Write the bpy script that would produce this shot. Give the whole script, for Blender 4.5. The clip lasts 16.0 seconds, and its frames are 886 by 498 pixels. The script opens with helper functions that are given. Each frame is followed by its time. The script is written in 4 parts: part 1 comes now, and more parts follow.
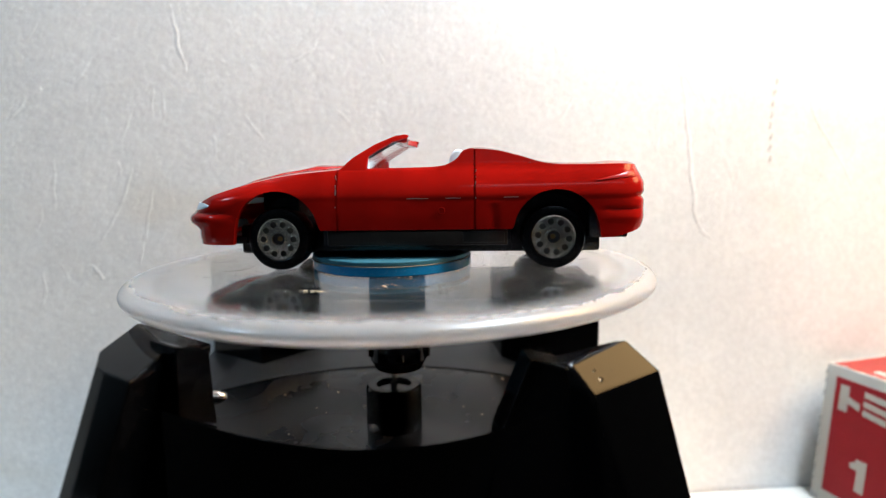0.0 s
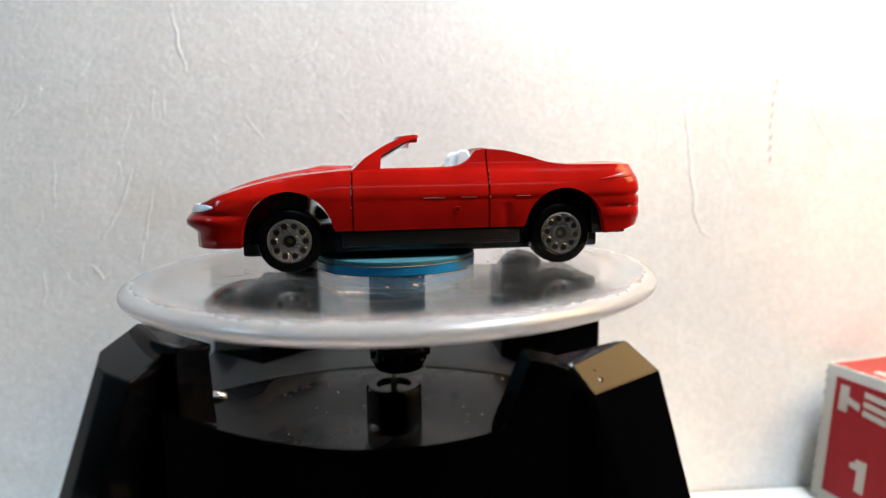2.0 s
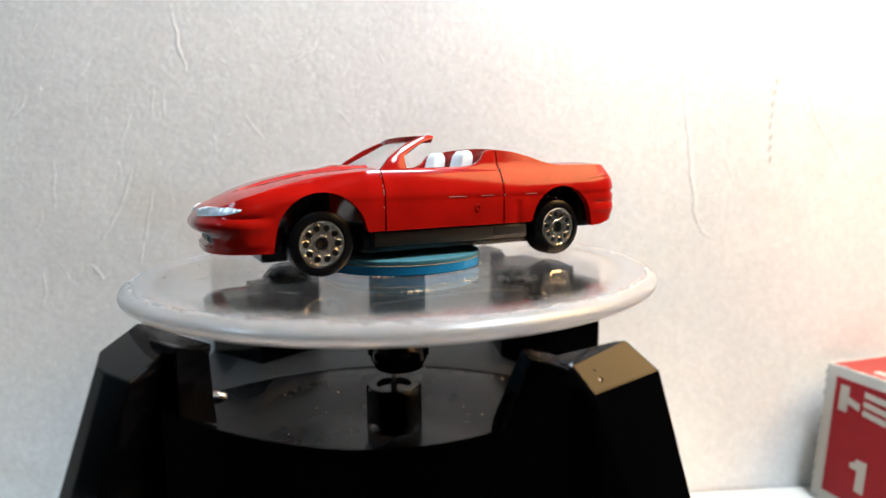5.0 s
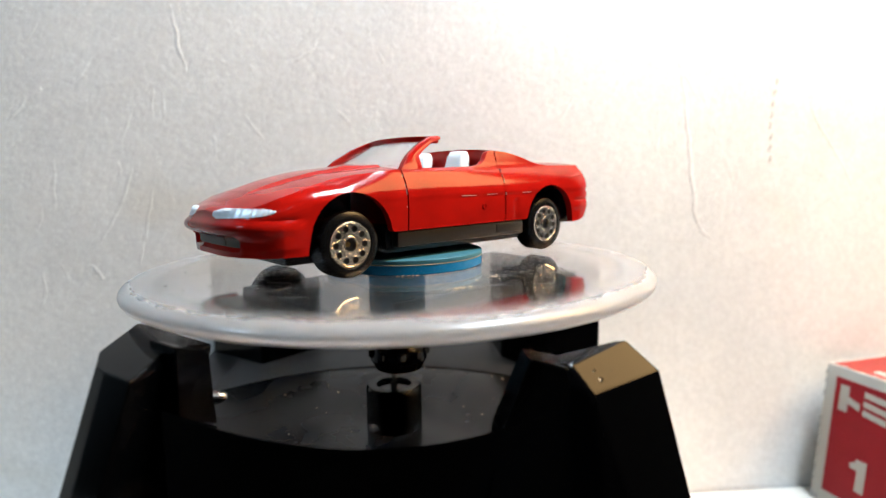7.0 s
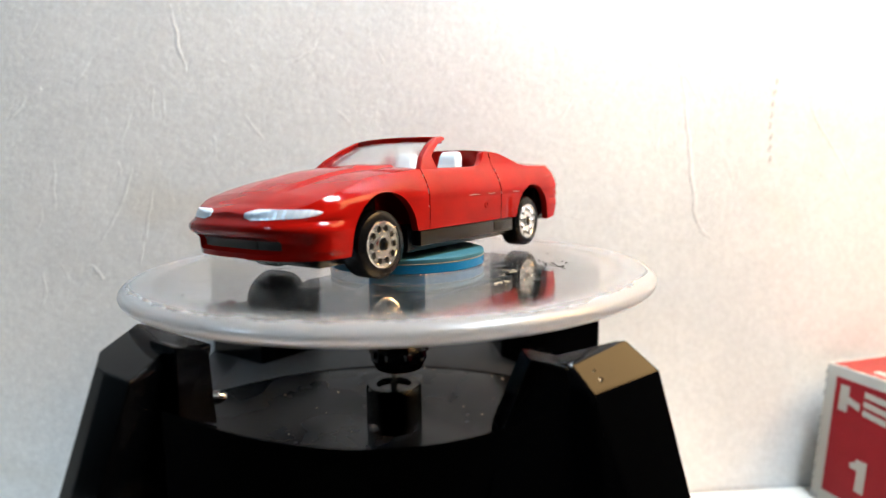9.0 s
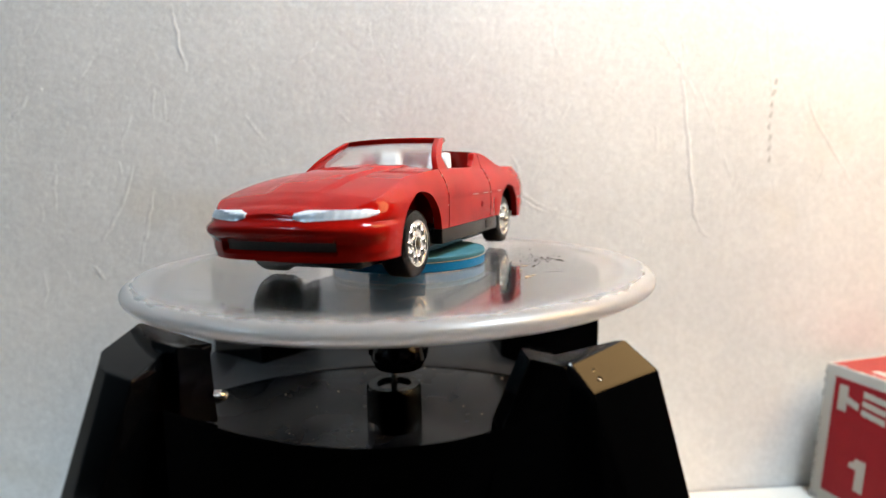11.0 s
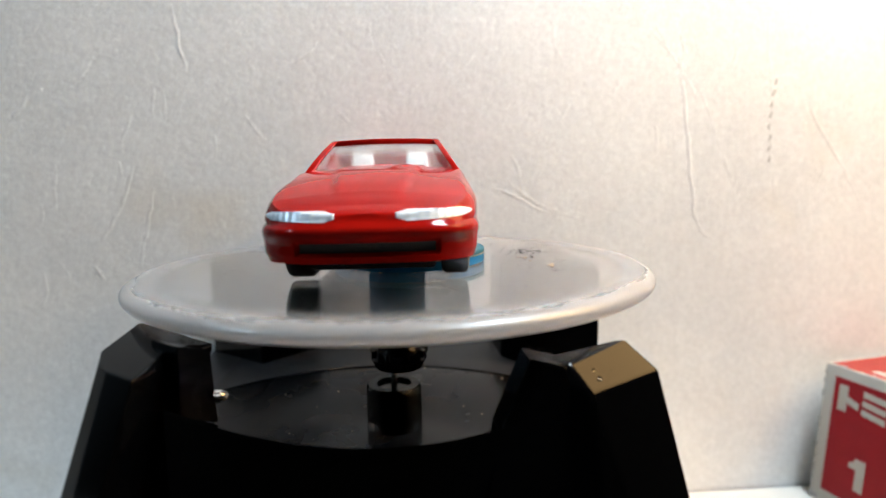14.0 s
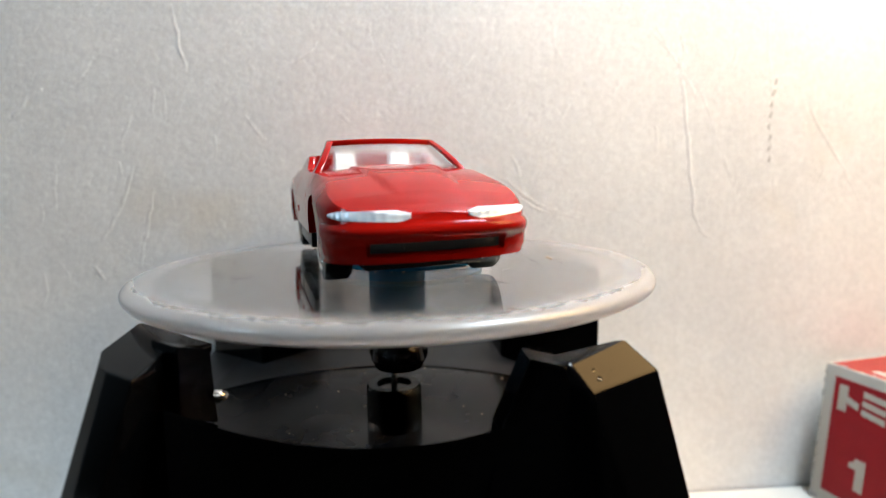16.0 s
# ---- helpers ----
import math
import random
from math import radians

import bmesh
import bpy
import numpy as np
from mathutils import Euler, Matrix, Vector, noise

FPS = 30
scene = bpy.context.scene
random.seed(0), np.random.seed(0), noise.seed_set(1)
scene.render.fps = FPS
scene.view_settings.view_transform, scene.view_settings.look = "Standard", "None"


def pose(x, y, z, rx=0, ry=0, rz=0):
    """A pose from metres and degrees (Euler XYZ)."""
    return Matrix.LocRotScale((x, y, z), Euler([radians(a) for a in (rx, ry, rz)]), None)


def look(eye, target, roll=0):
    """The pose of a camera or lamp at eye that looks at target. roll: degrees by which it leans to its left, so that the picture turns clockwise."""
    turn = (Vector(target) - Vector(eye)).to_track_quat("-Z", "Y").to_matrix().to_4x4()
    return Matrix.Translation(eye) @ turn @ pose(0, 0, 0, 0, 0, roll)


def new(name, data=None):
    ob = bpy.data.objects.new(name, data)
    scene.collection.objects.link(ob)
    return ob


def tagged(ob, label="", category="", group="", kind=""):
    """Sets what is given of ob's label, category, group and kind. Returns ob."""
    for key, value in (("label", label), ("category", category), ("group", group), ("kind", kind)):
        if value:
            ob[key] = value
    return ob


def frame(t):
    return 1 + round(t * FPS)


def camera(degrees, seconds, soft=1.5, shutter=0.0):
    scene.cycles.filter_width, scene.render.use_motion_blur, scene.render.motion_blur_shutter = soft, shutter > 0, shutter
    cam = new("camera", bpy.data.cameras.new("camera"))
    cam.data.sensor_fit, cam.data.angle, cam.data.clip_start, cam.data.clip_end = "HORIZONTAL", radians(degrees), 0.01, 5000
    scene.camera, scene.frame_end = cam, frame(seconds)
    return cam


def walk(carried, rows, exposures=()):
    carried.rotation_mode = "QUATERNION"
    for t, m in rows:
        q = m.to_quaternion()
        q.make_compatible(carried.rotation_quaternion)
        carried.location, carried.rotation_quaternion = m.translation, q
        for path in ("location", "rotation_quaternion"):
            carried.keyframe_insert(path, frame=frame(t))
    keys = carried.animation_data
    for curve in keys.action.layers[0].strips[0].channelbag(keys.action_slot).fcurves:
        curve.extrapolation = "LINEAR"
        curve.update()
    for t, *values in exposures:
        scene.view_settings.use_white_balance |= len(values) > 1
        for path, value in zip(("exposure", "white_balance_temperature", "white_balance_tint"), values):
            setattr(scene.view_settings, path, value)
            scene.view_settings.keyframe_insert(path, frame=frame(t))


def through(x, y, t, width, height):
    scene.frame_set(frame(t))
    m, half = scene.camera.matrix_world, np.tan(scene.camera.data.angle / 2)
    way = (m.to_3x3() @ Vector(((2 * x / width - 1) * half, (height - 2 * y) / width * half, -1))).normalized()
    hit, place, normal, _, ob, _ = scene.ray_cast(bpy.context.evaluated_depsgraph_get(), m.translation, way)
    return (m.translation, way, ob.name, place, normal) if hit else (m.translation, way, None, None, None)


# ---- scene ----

# Millimetres are used in the mesh code; MM turns them into metres.
MM = 0.001
HUB = 86.2          # height of the car's wheel hubs over the table, mm
DISC_TOP = HUB - 5.4

cam = camera(75.17, 16.0, soft=1.2)
EYE = pose(0, -0.10507, (HUB + 10.29) * MM, 90 - 7.37, 0, -5.18) @ pose(0, 0, 0, 0, 0, -0.48)
cam.data.dof.use_dof, cam.data.dof.focus_distance, cam.data.dof.aperture_fstop = True, 0.093, 16.0
BACK = EYE @ pose(0, 0, 0.0004)
walk(cam, [(0.0, EYE), (9.2, EYE), (11.3, BACK), (16.0, BACK)],
     exposures=[(0.0, -0.06, 6100, 10), (3.0, -0.09, 6200, 10), (9.2, -0.05, 6250, 10), (11.4, -0.35, 6300, 10), (16.0, -0.35, 6300, 10)])

# ---- world and lamps ----
world = bpy.data.worlds.new("room_dusk")
scene.world = world
world.use_nodes = True
world.node_tree.nodes["Background"].inputs[0].default_value = (0.75, 0.85, 1.0, 1)
world.node_tree.nodes["Background"].inputs[1].default_value = 0.03


def lamp(name, eye, target, watts, colour, size, size_y):
    data = bpy.data.lights.new(name, "AREA")
    data.shape, data.size, data.size_y, data.energy, data.color = "RECTANGLE", size, size_y, watts, colour
    ob = new(name, data)
    ob.matrix_world = look(eye, target)
    return ob


lamp("tube_lamp", (0.10, -0.50, 0.50), (0.0, 0.03, 0.09), 0.13, (0.72, 0.88, 1.0), 0.34, 0.022)
# Added cool source at the upper left; the room has no window there.
lamp("cool_left_light", (-0.95, -0.32, 0.84), (0.0, 0.05, 0.08), 4.0, (0.58, 0.82, 1.0), 0.18, 0.18)
lamp("white_desk_lamp", (0.15, -0.05, 0.41), (0.07, 0.05, 0.14), 3.05, (0.81, 0.93, 1.0), 0.075, 0.075)
lamp("warm_desk_lamp", (0.27, -0.05, 0.305), (0.10, 0.04, 0.12), 1.85, (1.0, 0.61, 0.25), 0.16, 0.16)


# ---- materials ----
def material(name):
    m = bpy.data.materials.new(name)
    m.use_nodes = True
    nt = m.node_tree
    return m, nt, nt.nodes["Principled BSDF"]


def node(nt, kind, **inputs):
    n = nt.nodes.new(kind)
    for k, v in inputs.items():
        n.inputs[k.replace("_", " ")].default_value = v
    return n


def plain(name, colour, rough=0.4, metal=0.0, vary=0.15, scale=400.0, bump=0.1, depth=0.0001, coat=0.0, fine=4000.0, spec=0.5):
    """A surface with blotches and fine grain in colour, gloss and relief."""
    m, nt, b = material(name)
    L = nt.links.new
    tc = node(nt, "ShaderNodeTexCoord")
    n1 = node(nt, "ShaderNodeTexNoise", Scale=scale, Detail=5.0)
    n2 = node(nt, "ShaderNodeTexNoise", Scale=fine, Detail=3.0)
    L(tc.outputs["Object"], n1.inputs["Vector"])
    L(tc.outputs["Object"], n2.inputs["Vector"])
    mix = nt.nodes.new("ShaderNodeMix")
    mix.data_type = "RGBA"
    mix.inputs[6].default_value = (*[c * (1 - vary) for c in colour], 1)
    mix.inputs[7].default_value = (*[min(1, c * (1 + vary)) for c in colour], 1)
    L(n1.outputs["Fac"], mix.inputs[0])
    L(mix.outputs[2], b.inputs["Base Color"])
    mr = node(nt, "ShaderNodeMapRange")
    mr.inputs[3].default_value, mr.inputs[4].default_value = rough * 0.75, min(1, rough * 1.3)
    L(n2.outputs["Fac"], mr.inputs[0])
    L(mr.outputs[0], b.inputs["Roughness"])
    b.inputs["Metallic"].default_value = metal
    b.inputs["Coat Weight"].default_value = coat
    b.inputs["Specular IOR Level"].default_value = spec
    b.inputs["Coat Roughness"].default_value = 0.08
    if bump:
        bp = node(nt, "ShaderNodeBump", Strength=bump, Distance=depth)
        L(n2.outputs["Fac"], bp.inputs["Height"])
        L(bp.outputs["Normal"], b.inputs["Normal"])
    return m


def clear(name, colour, rough, ior=1.49, through=1.0):
    m, nt, b = material(name)
    b.inputs["Base Color"].default_value = (*colour, 1)
    b.inputs["Transmission Weight"].default_value = through
    b.inputs["IOR"].default_value = ior
    n = node(nt, "ShaderNodeTexNoise", Scale=260.0, Detail=6.0)
    tc = node(nt, "ShaderNodeTexCoord")
    nt.links.new(tc.outputs["Object"], n.inputs["Vector"])
    mr = node(nt, "ShaderNodeMapRange")
    mr.inputs[3].default_value, mr.inputs[4].default_value = rough * 0.3, rough * 1.7
    nt.links.new(n.outputs["Fac"], mr.inputs[0])
    nt.links.new(mr.outputs[0], b.inputs["Roughness"])
    return m


def wall_material():
    """Silvery grey painted wall: cloudy tone, trowel streaks, sparkling grain."""
    m, nt, b = material("silvery_wall_paint")
    L = nt.links.new
    tc = node(nt, "ShaderNodeTexCoord")
    cloud = node(nt, "ShaderNodeTexNoise", Scale=14.0, Detail=6.0, Roughness=0.6)
    L(tc.outputs["Object"], cloud.inputs["Vector"])
    ramp = node(nt, "ShaderNodeValToRGB")
    ramp.color_ramp.elements[0].position, ramp.color_ramp.elements[1].position = 0.3, 0.7
    ramp.color_ramp.elements[0].color = (0.70, 0.71, 0.72, 1)
    ramp.color_ramp.elements[1].color = (0.85, 0.85, 0.845, 1)
    L(cloud.outputs["Fac"], ramp.inputs[0])
    stain = node(nt, "ShaderNodeTexNoise", Scale=22.0, Detail=3.0)
    mp = node(nt, "ShaderNodeMapping")
    mp.inputs["Location"].default_value = (3.1, 1.7, 0.4)
    L(tc.outputs["Object"], mp.inputs["Vector"])
    L(mp.outputs[0], stain.inputs["Vector"])
    sr = node(nt, "ShaderNodeMapRange")
    sr.inputs[1].default_value, sr.inputs[2].default_value = 0.63, 0.77
    L(stain.outputs["Fac"], sr.inputs[0])
    mix = nt.nodes.new("ShaderNodeMix")
    mix.data_type = "RGBA"
    mix.inputs[7].default_value = (0.70, 0.67, 0.62, 1)
    L(sr.outputs[0], mix.inputs[0])
    L(ramp.outputs[0], mix.inputs[6])
    fleck = node(nt, "ShaderNodeTexNoise", Scale=620.0, Detail=5.0, Roughness=0.8)
    L(tc.outputs["Object"], fleck.inputs["Vector"])
    fr = node(nt, "ShaderNodeMapRange")
    fr.inputs[1].default_value, fr.inputs[2].default_value = 0.30, 0.70
    fr.inputs[3].default_value, fr.inputs[4].default_value = 0.89, 1.09
    L(fleck.outputs["Fac"], fr.inputs[0])
    tone = nt.nodes.new("ShaderNodeVectorMath")
    tone.operation = "SCALE"
    L(mix.outputs[2], tone.inputs[0])
    L(fr.outputs[0], tone.inputs["Scale"])
    L(tone.outputs[0], b.inputs["Base Color"])
    grain = node(nt, "ShaderNodeTexNoise", Scale=700.0, Detail=5.0, Roughness=0.7)
    L(tc.outputs["Object"], grain.inputs["Vector"])
    st = node(nt, "ShaderNodeMapping")
    st.inputs["Scale"].default_value = (1.0, 1.0, 0.4)
    L(tc.outputs["Object"], st.inputs["Vector"])
    streak = node(nt, "ShaderNodeTexNoise", Scale=70.0, Detail=3.0, Distortion=1.2)
    L(st.outputs[0], streak.inputs["Vector"])
    b1 = node(nt, "ShaderNodeBump", Strength=0.5, Distance=0.0003)
    b2 = node(nt, "ShaderNodeBump", Strength=0.16, Distance=0.0008)
    L(grain.outputs["Fac"], b1.inputs["Height"])
    L(streak.outputs["Fac"], b2.inputs["Height"])
    L(b2.outputs["Normal"], b1.inputs["Normal"])
    L(b1.outputs["Normal"], b.inputs["Normal"])
    b.inputs["Metallic"].default_value = 0.15
    b.inputs["Roughness"].default_value = 0.52
    b.inputs["Specular IOR Level"].default_value = 0.2
    return m


M_WALL = wall_material()
M_TABLE = plain("table_white", (0.62, 0.59, 0.54), 0.45, vary=0.16, scale=60, bump=0.15)
# Near-black colour stands in for a dim room, keeping gloss reflections dark.
M_ROOM = plain("dim_room_black", (0.025, 0.025, 0.025), 0.8, vary=0.06, scale=3, bump=0.0)
M_RED = plain("red_enamel", (0.265, 0.0045, 0.0024), 0.10, vary=0.34, scale=170, bump=0.10, depth=0.00005, coat=0.0, fine=600, spec=0.12)
M_BLACK = plain("black_chassis", (0.008, 0.008, 0.010), 0.22, vary=0.3, scale=300, bump=0.25, depth=0.0001)
M_SILL = plain("worn_brown_black_sill", (0.011, 0.0085, 0.007), 0.3, vary=0.5, scale=350, bump=0.35, depth=0.0002)
M_TYRE = plain("tyre_rubber", (0.0022, 0.0022, 0.0026), 0.24, vary=0.1, scale=500, bump=0.0, spec=0.25)
M_CHROME = plain("rim_chrome", (0.78, 0.75, 0.70), 0.20, metal=1.0, vary=0.15, scale=300, bump=0.04, depth=0.0001, fine=900)
# Black stands in for the shade inside the rim holes and air intake.
M_HOLE = plain("recess_shadow_black", (0.010, 0.009, 0.008), 0.5, bump=0.0)
M_AXLE = plain("axle_brass", (0.16, 0.11, 0.05), 0.4, metal=1.0, bump=0.1)
M_SEAT = plain("white_interior", (0.70, 0.74, 0.76), 0.4, vary=0.06, scale=300, bump=0.1)
M_LAMP = plain("silver_headlamp_paint", (0.62, 0.68, 0.74), 0.3, metal=0.2, vary=0.12, scale=900, bump=0.3, depth=0.0001, fine=1500)
M_TAIL = plain("tail_lamp_red", (0.28, 0.008, 0.005), 0.25, vary=0.2, bump=0.1, spec=0.15)
M_SCREEN = clear("windscreen_plastic", (0.97, 0.97, 0.96), 0.12)


def acrylic():
    """Clear acrylic, scuffed and hazy towards the rounded rim."""
    m, nt, b = material("clear_acrylic")
    L = nt.links.new
    tc = node(nt, "ShaderNodeTexCoord")
    flat = nt.nodes.new("ShaderNodeVectorMath")
    flat.operation = "MULTIPLY"
    flat.inputs[1].default_value = (1, 1, 0)
    L(tc.outputs["Object"], flat.inputs[0])
    far = nt.nodes.new("ShaderNodeVectorMath")
    far.operation = "LENGTH"
    L(flat.outputs[0], far.inputs[0])
    n = node(nt, "ShaderNodeTexNoise", Scale=95.0, Detail=9.0, Roughness=0.65)
    L(tc.outputs["Object"], n.inputs["Vector"])

    def band(r0, r1, v0, v1):
        mr = node(nt, "ShaderNodeMapRange")
        for k, v in enumerate((r0, r1, v0, v1)):
            mr.inputs[k + 1].default_value = v
        L(far.outputs["Value"], mr.inputs[0])
        return mr.outputs[0]

    wear = nt.nodes.new("ShaderNodeMath")
    wear.operation = "ADD"
    scale = node(nt, "ShaderNodeMapRange")
    scale.inputs[1].default_value, scale.inputs[2].default_value = 0.3, 0.7
    scale.inputs[3].default_value, scale.inputs[4].default_value = 0.015, 0.085
    L(n.outputs["Fac"], scale.inputs[0])
    L(band(0.0370, 0.0446, 0.0, 0.27), wear.inputs[0])
    L(scale.outputs[0], wear.inputs[1])
    L(wear.outputs[0], b.inputs["Roughness"])
    L(band(0.0380, 0.0450, 0.988, 0.78), b.inputs["Transmission Weight"])
    b.inputs["Subsurface Weight"].default_value, b.inputs["Subsurface Scale"].default_value = 1.0, 0.004
    b.inputs["Subsurface Radius"].default_value = (1, 1, 1)
    tint = nt.nodes.new("ShaderNodeMix")
    tint.data_type = "RGBA"
    tint.inputs[6].default_value, tint.inputs[7].default_value = (0.975, 0.965, 0.97, 1), (1.0, 0.885, 0.86, 1)
    L(band(0.0380, 0.0450, 0.0, 1.0), tint.inputs[0])
    L(tint.outputs[2], b.inputs["Base Color"])
    b.inputs["IOR"].default_value = 1.49
    b.inputs["Coat Weight"].default_value = 0.3
    b.inputs["Coat Roughness"].default_value = 0.05
    return m


M_ACRYL = acrylic()
M_POST = plain("blue_grey_hub", (0.06, 0.15, 0.24), 0.2, vary=0.3, scale=200, bump=0.1)
M_BLUE = plain("blue_plastic", (0.008, 0.125, 0.28), 0.25, vary=0.2, scale=180, bump=0.15, depth=0.0001, spec=0.25)
M_GLUE = plain("dusty_glue", (0.035, 0.115, 0.15), 0.5, vary=0.25, scale=500, bump=0.4, depth=0.0002, spec=0.1)
M_BASE = plain("black_gloss_plastic", (0.0010, 0.0010, 0.0011), 0.10, vary=0.3, scale=120, bump=0.03, depth=0.00005, fine=1500, spec=0.095)
M_PLATE = plain("smoky_plate", (0.006, 0.006, 0.0065), 0.26, vary=0.2, scale=120, bump=0.0, spec=0.2, fine=90)
M_LEDGE = plain("smoky_ledge", (0.016, 0.016, 0.017), 0.42, vary=0.2, scale=120, bump=0.0, spec=0.34, fine=90)
M_SMOKE = clear("clear_motor_sleeve", (0.05, 0.05, 0.052), 0.12, ior=1.18)
M_DROP = clear("water_drop", (0.98, 0.98, 0.98), 0.03, ior=1.33)
M_SAND = plain("sandy_seam", (0.16, 0.15, 0.11), 0.8, vary=0.5, scale=900, bump=0.0)
M_DUST = plain("dust_speck", (0.42, 0.34, 0.24), 0.8, vary=0.4, scale=900, bump=0.0)
M_DARKDUST = plain("dark_speck", (0.05, 0.045, 0.04), 0.8, vary=0.4, scale=900, bump=0.0)
M_NIB = plain("pale_nib", (0.88, 0.88, 0.87), 0.35, bump=0.0)
M_SCUFF = plain("grey_scuff", (0.27, 0.265, 0.26), 0.6, bump=0.0)
M_CARD = plain("grey_white_card", (0.37, 0.36, 0.33), 0.6, vary=0.08, scale=200, bump=0.1)
M_REDCARD = plain("red_card", (0.24, 0.006, 0.012), 0.55, vary=0.15, scale=150, bump=0.15, spec=0.2)
M_REDTOP = plain("orange_red_card", (0.24, 0.016, 0.011), 0.6, vary=0.12, scale=150, bump=0.15)


# ---- mesh helpers ----
def part(name, bm, mat, parent=None, label="", angle=35, shift=(0, 0, 0)):
    """Links a bmesh given in mm as one mesh object, under a thing or a part."""
    me = bpy.data.meshes.new(name)
    bmesh.ops.transform(bm, matrix=Matrix.Diagonal((MM, MM, MM, 1)) @ Matrix.Translation(shift), verts=bm.verts)
    bm.to_mesh(me)
    bm.free()
    for p in me.polygons:
        p.use_smooth = True
    me.set_sharp_from_angle(angle=radians(angle))
    me.materials.append(mat)
    ob = new(name, me)
    if parent:
        ob.parent = parent
    if label:
        ob["label"] = label
    return ob


def thing(name, m, label, category, group=""):
    ob = new(name)
    ob.empty_display_size = 0.01
    ob.matrix_world = m
    return tagged(ob, label, category, group)


def box(x0, x1, y0, y1, z0, z1, bevel=0.0, seg=2, bm=None):
    own = bmesh.new()
    bmesh.ops.create_cube(own, size=1.0)
    m = Matrix.Translation(((x0 + x1) / 2, (y0 + y1) / 2, (z0 + z1) / 2)) @ Matrix.Diagonal((x1 - x0, y1 - y0, z1 - z0, 1))
    bmesh.ops.transform(own, matrix=m, verts=own.verts)
    if bevel:
        bmesh.ops.bevel(own, geom=own.edges[:], offset=bevel, segments=seg, profile=0.5, affect="EDGES")
    return join(bm, own)


def join(bm, other):
    if bm is None:
        return other
    me = bpy.data.meshes.new("join")
    other.to_mesh(me)
    other.free()
    bm.from_mesh(me)
    bpy.data.meshes.remove(me)
    return bm


def lathe(profile, n=96, bm=None, m=None):
    """A solid of revolution round z from (radius, height) pairs, closed at both ends."""
    own = bmesh.new()
    rings = []
    for r, z in profile:
        if r < 1e-6:
            rings.append([own.verts.new((0, 0, z))])
        else:
            rings.append([own.verts.new((r * math.cos(2 * math.pi * i / n), r * math.sin(2 * math.pi * i / n), z)) for i in range(n)])
    for a, b in zip(rings, rings[1:]):
        for i in range(n):
            j = (i + 1) % n
            q = [a[i % len(a)], a[j % len(a)], b[j % len(b)], b[i % len(b)]]
            q = list(dict.fromkeys(q))
            if len(q) > 2:
                own.faces.new(q)
    bmesh.ops.recalc_face_normals(own, faces=own.faces)
    if m is not None:
        bmesh.ops.transform(own, matrix=m, verts=own.verts)
    return join(bm, own)


def hull(points, bevel=0.4):
    bm = bmesh.new()
    for p in points:
        bm.verts.new(p)
    bmesh.ops.convex_hull(bm, input=bm.verts[:])
    bmesh.ops.dissolve_limit(bm, angle_limit=radians(3), verts=bm.verts[:], edges=bm.edges[:])
    if bevel:
        bmesh.ops.bevel(bm, geom=bm.edges[:], offset=bevel, segments=2, profile=0.5, affect="EDGES")
    return bm


def prism(points, y0, y1):
    """A polygon in (x, z) drawn out along y."""
    bm = bmesh.new()
    a = [bm.verts.new((x, y0, z)) for x, z in points]
    b = [bm.verts.new((x, y1, z)) for x, z in points]
    bm.faces.new(a)
    bm.faces.new(b[::-1])
    for i in range(len(a)):
        j = (i + 1) % len(a)
        bm.faces.new((a[j], a[i], b[i], b[j]))
    bmesh.ops.recalc_face_normals(bm, faces=bm.faces)
    return bm


def skin(bm, columns):
    for a, b in zip(columns, columns[1:]):
        for k in range(len(a) - 1):
            try:
                bm.faces.new((a[k], a[k + 1], b[k + 1], b[k]))
            except ValueError:
                pass


def clip01(v):
    return max(0.0, min(1.0, v))


def smooth(v):
    v = clip01(v)
    return v * v * (3 - 2 * v)


def curve(table, x):
    """Smooth monotone glide through (x, value) pairs."""
    if x <= table[0][0]:
        return table[0][1]
    if x >= table[-1][0]:
        return table[-1][1]
    k = max(i for i in range(len(table) - 1) if table[i][0] <= x)

    def slope(i):
        return (table[i + 1][1] - table[i][1]) / (table[i + 1][0] - table[i][0])

    def tangent(i):
        if i == 0:
            return slope(0)
        if i == len(table) - 1:
            return slope(i - 1)
        a, b = slope(i - 1), slope(i)
        return 0.0 if a * b <= 0 else 2 * a * b / (a + b)

    h = table[k + 1][0] - table[k][0]
    u = (x - table[k][0]) / h
    p, q = table[k][1], table[k + 1][1]
    return ((1 + 2 * u) * (1 - u) ** 2 * p + u * (1 - u) ** 2 * h * tangent(k)
            + u * u * (3 - 2 * u) * q - u * u * (1 - u) * h * tangent(k + 1))


# ---- setting: wall, table, room ----
WALL_Y = 52.6
tagged(part("wall_north", box(-1360, 600, WALL_Y, WALL_Y + 60, -400, 1100), M_WALL),
       "silvery grey painted wall with creases and scratches", "wall", kind="structure")
# Unseen walls, ceiling and floor, added to shape what the gloss reflects.
tagged(part("wall_east", box(520, 600, -800, WALL_Y, -400, 1100), M_ROOM), "unseen near-black wall standing in for the dim room", "wall", kind="structure")
tagged(part("wall_west", box(-1360, -1300, -800, WALL_Y, -400, 1100), M_ROOM), "unseen near-black wall standing in for the dim room", "wall", kind="structure")
tagged(part("wall_south", box(-1360, 600, -860, -800, -400, 1100), M_ROOM), "unseen near-black wall standing in for the dim room", "wall", kind="structure")
tagged(part("ceiling", box(-1360, 600, -860, WALL_Y + 60, 1100, 1150), M_ROOM), "unseen near-black ceiling standing in for the dim room", "ceiling", kind="structure")
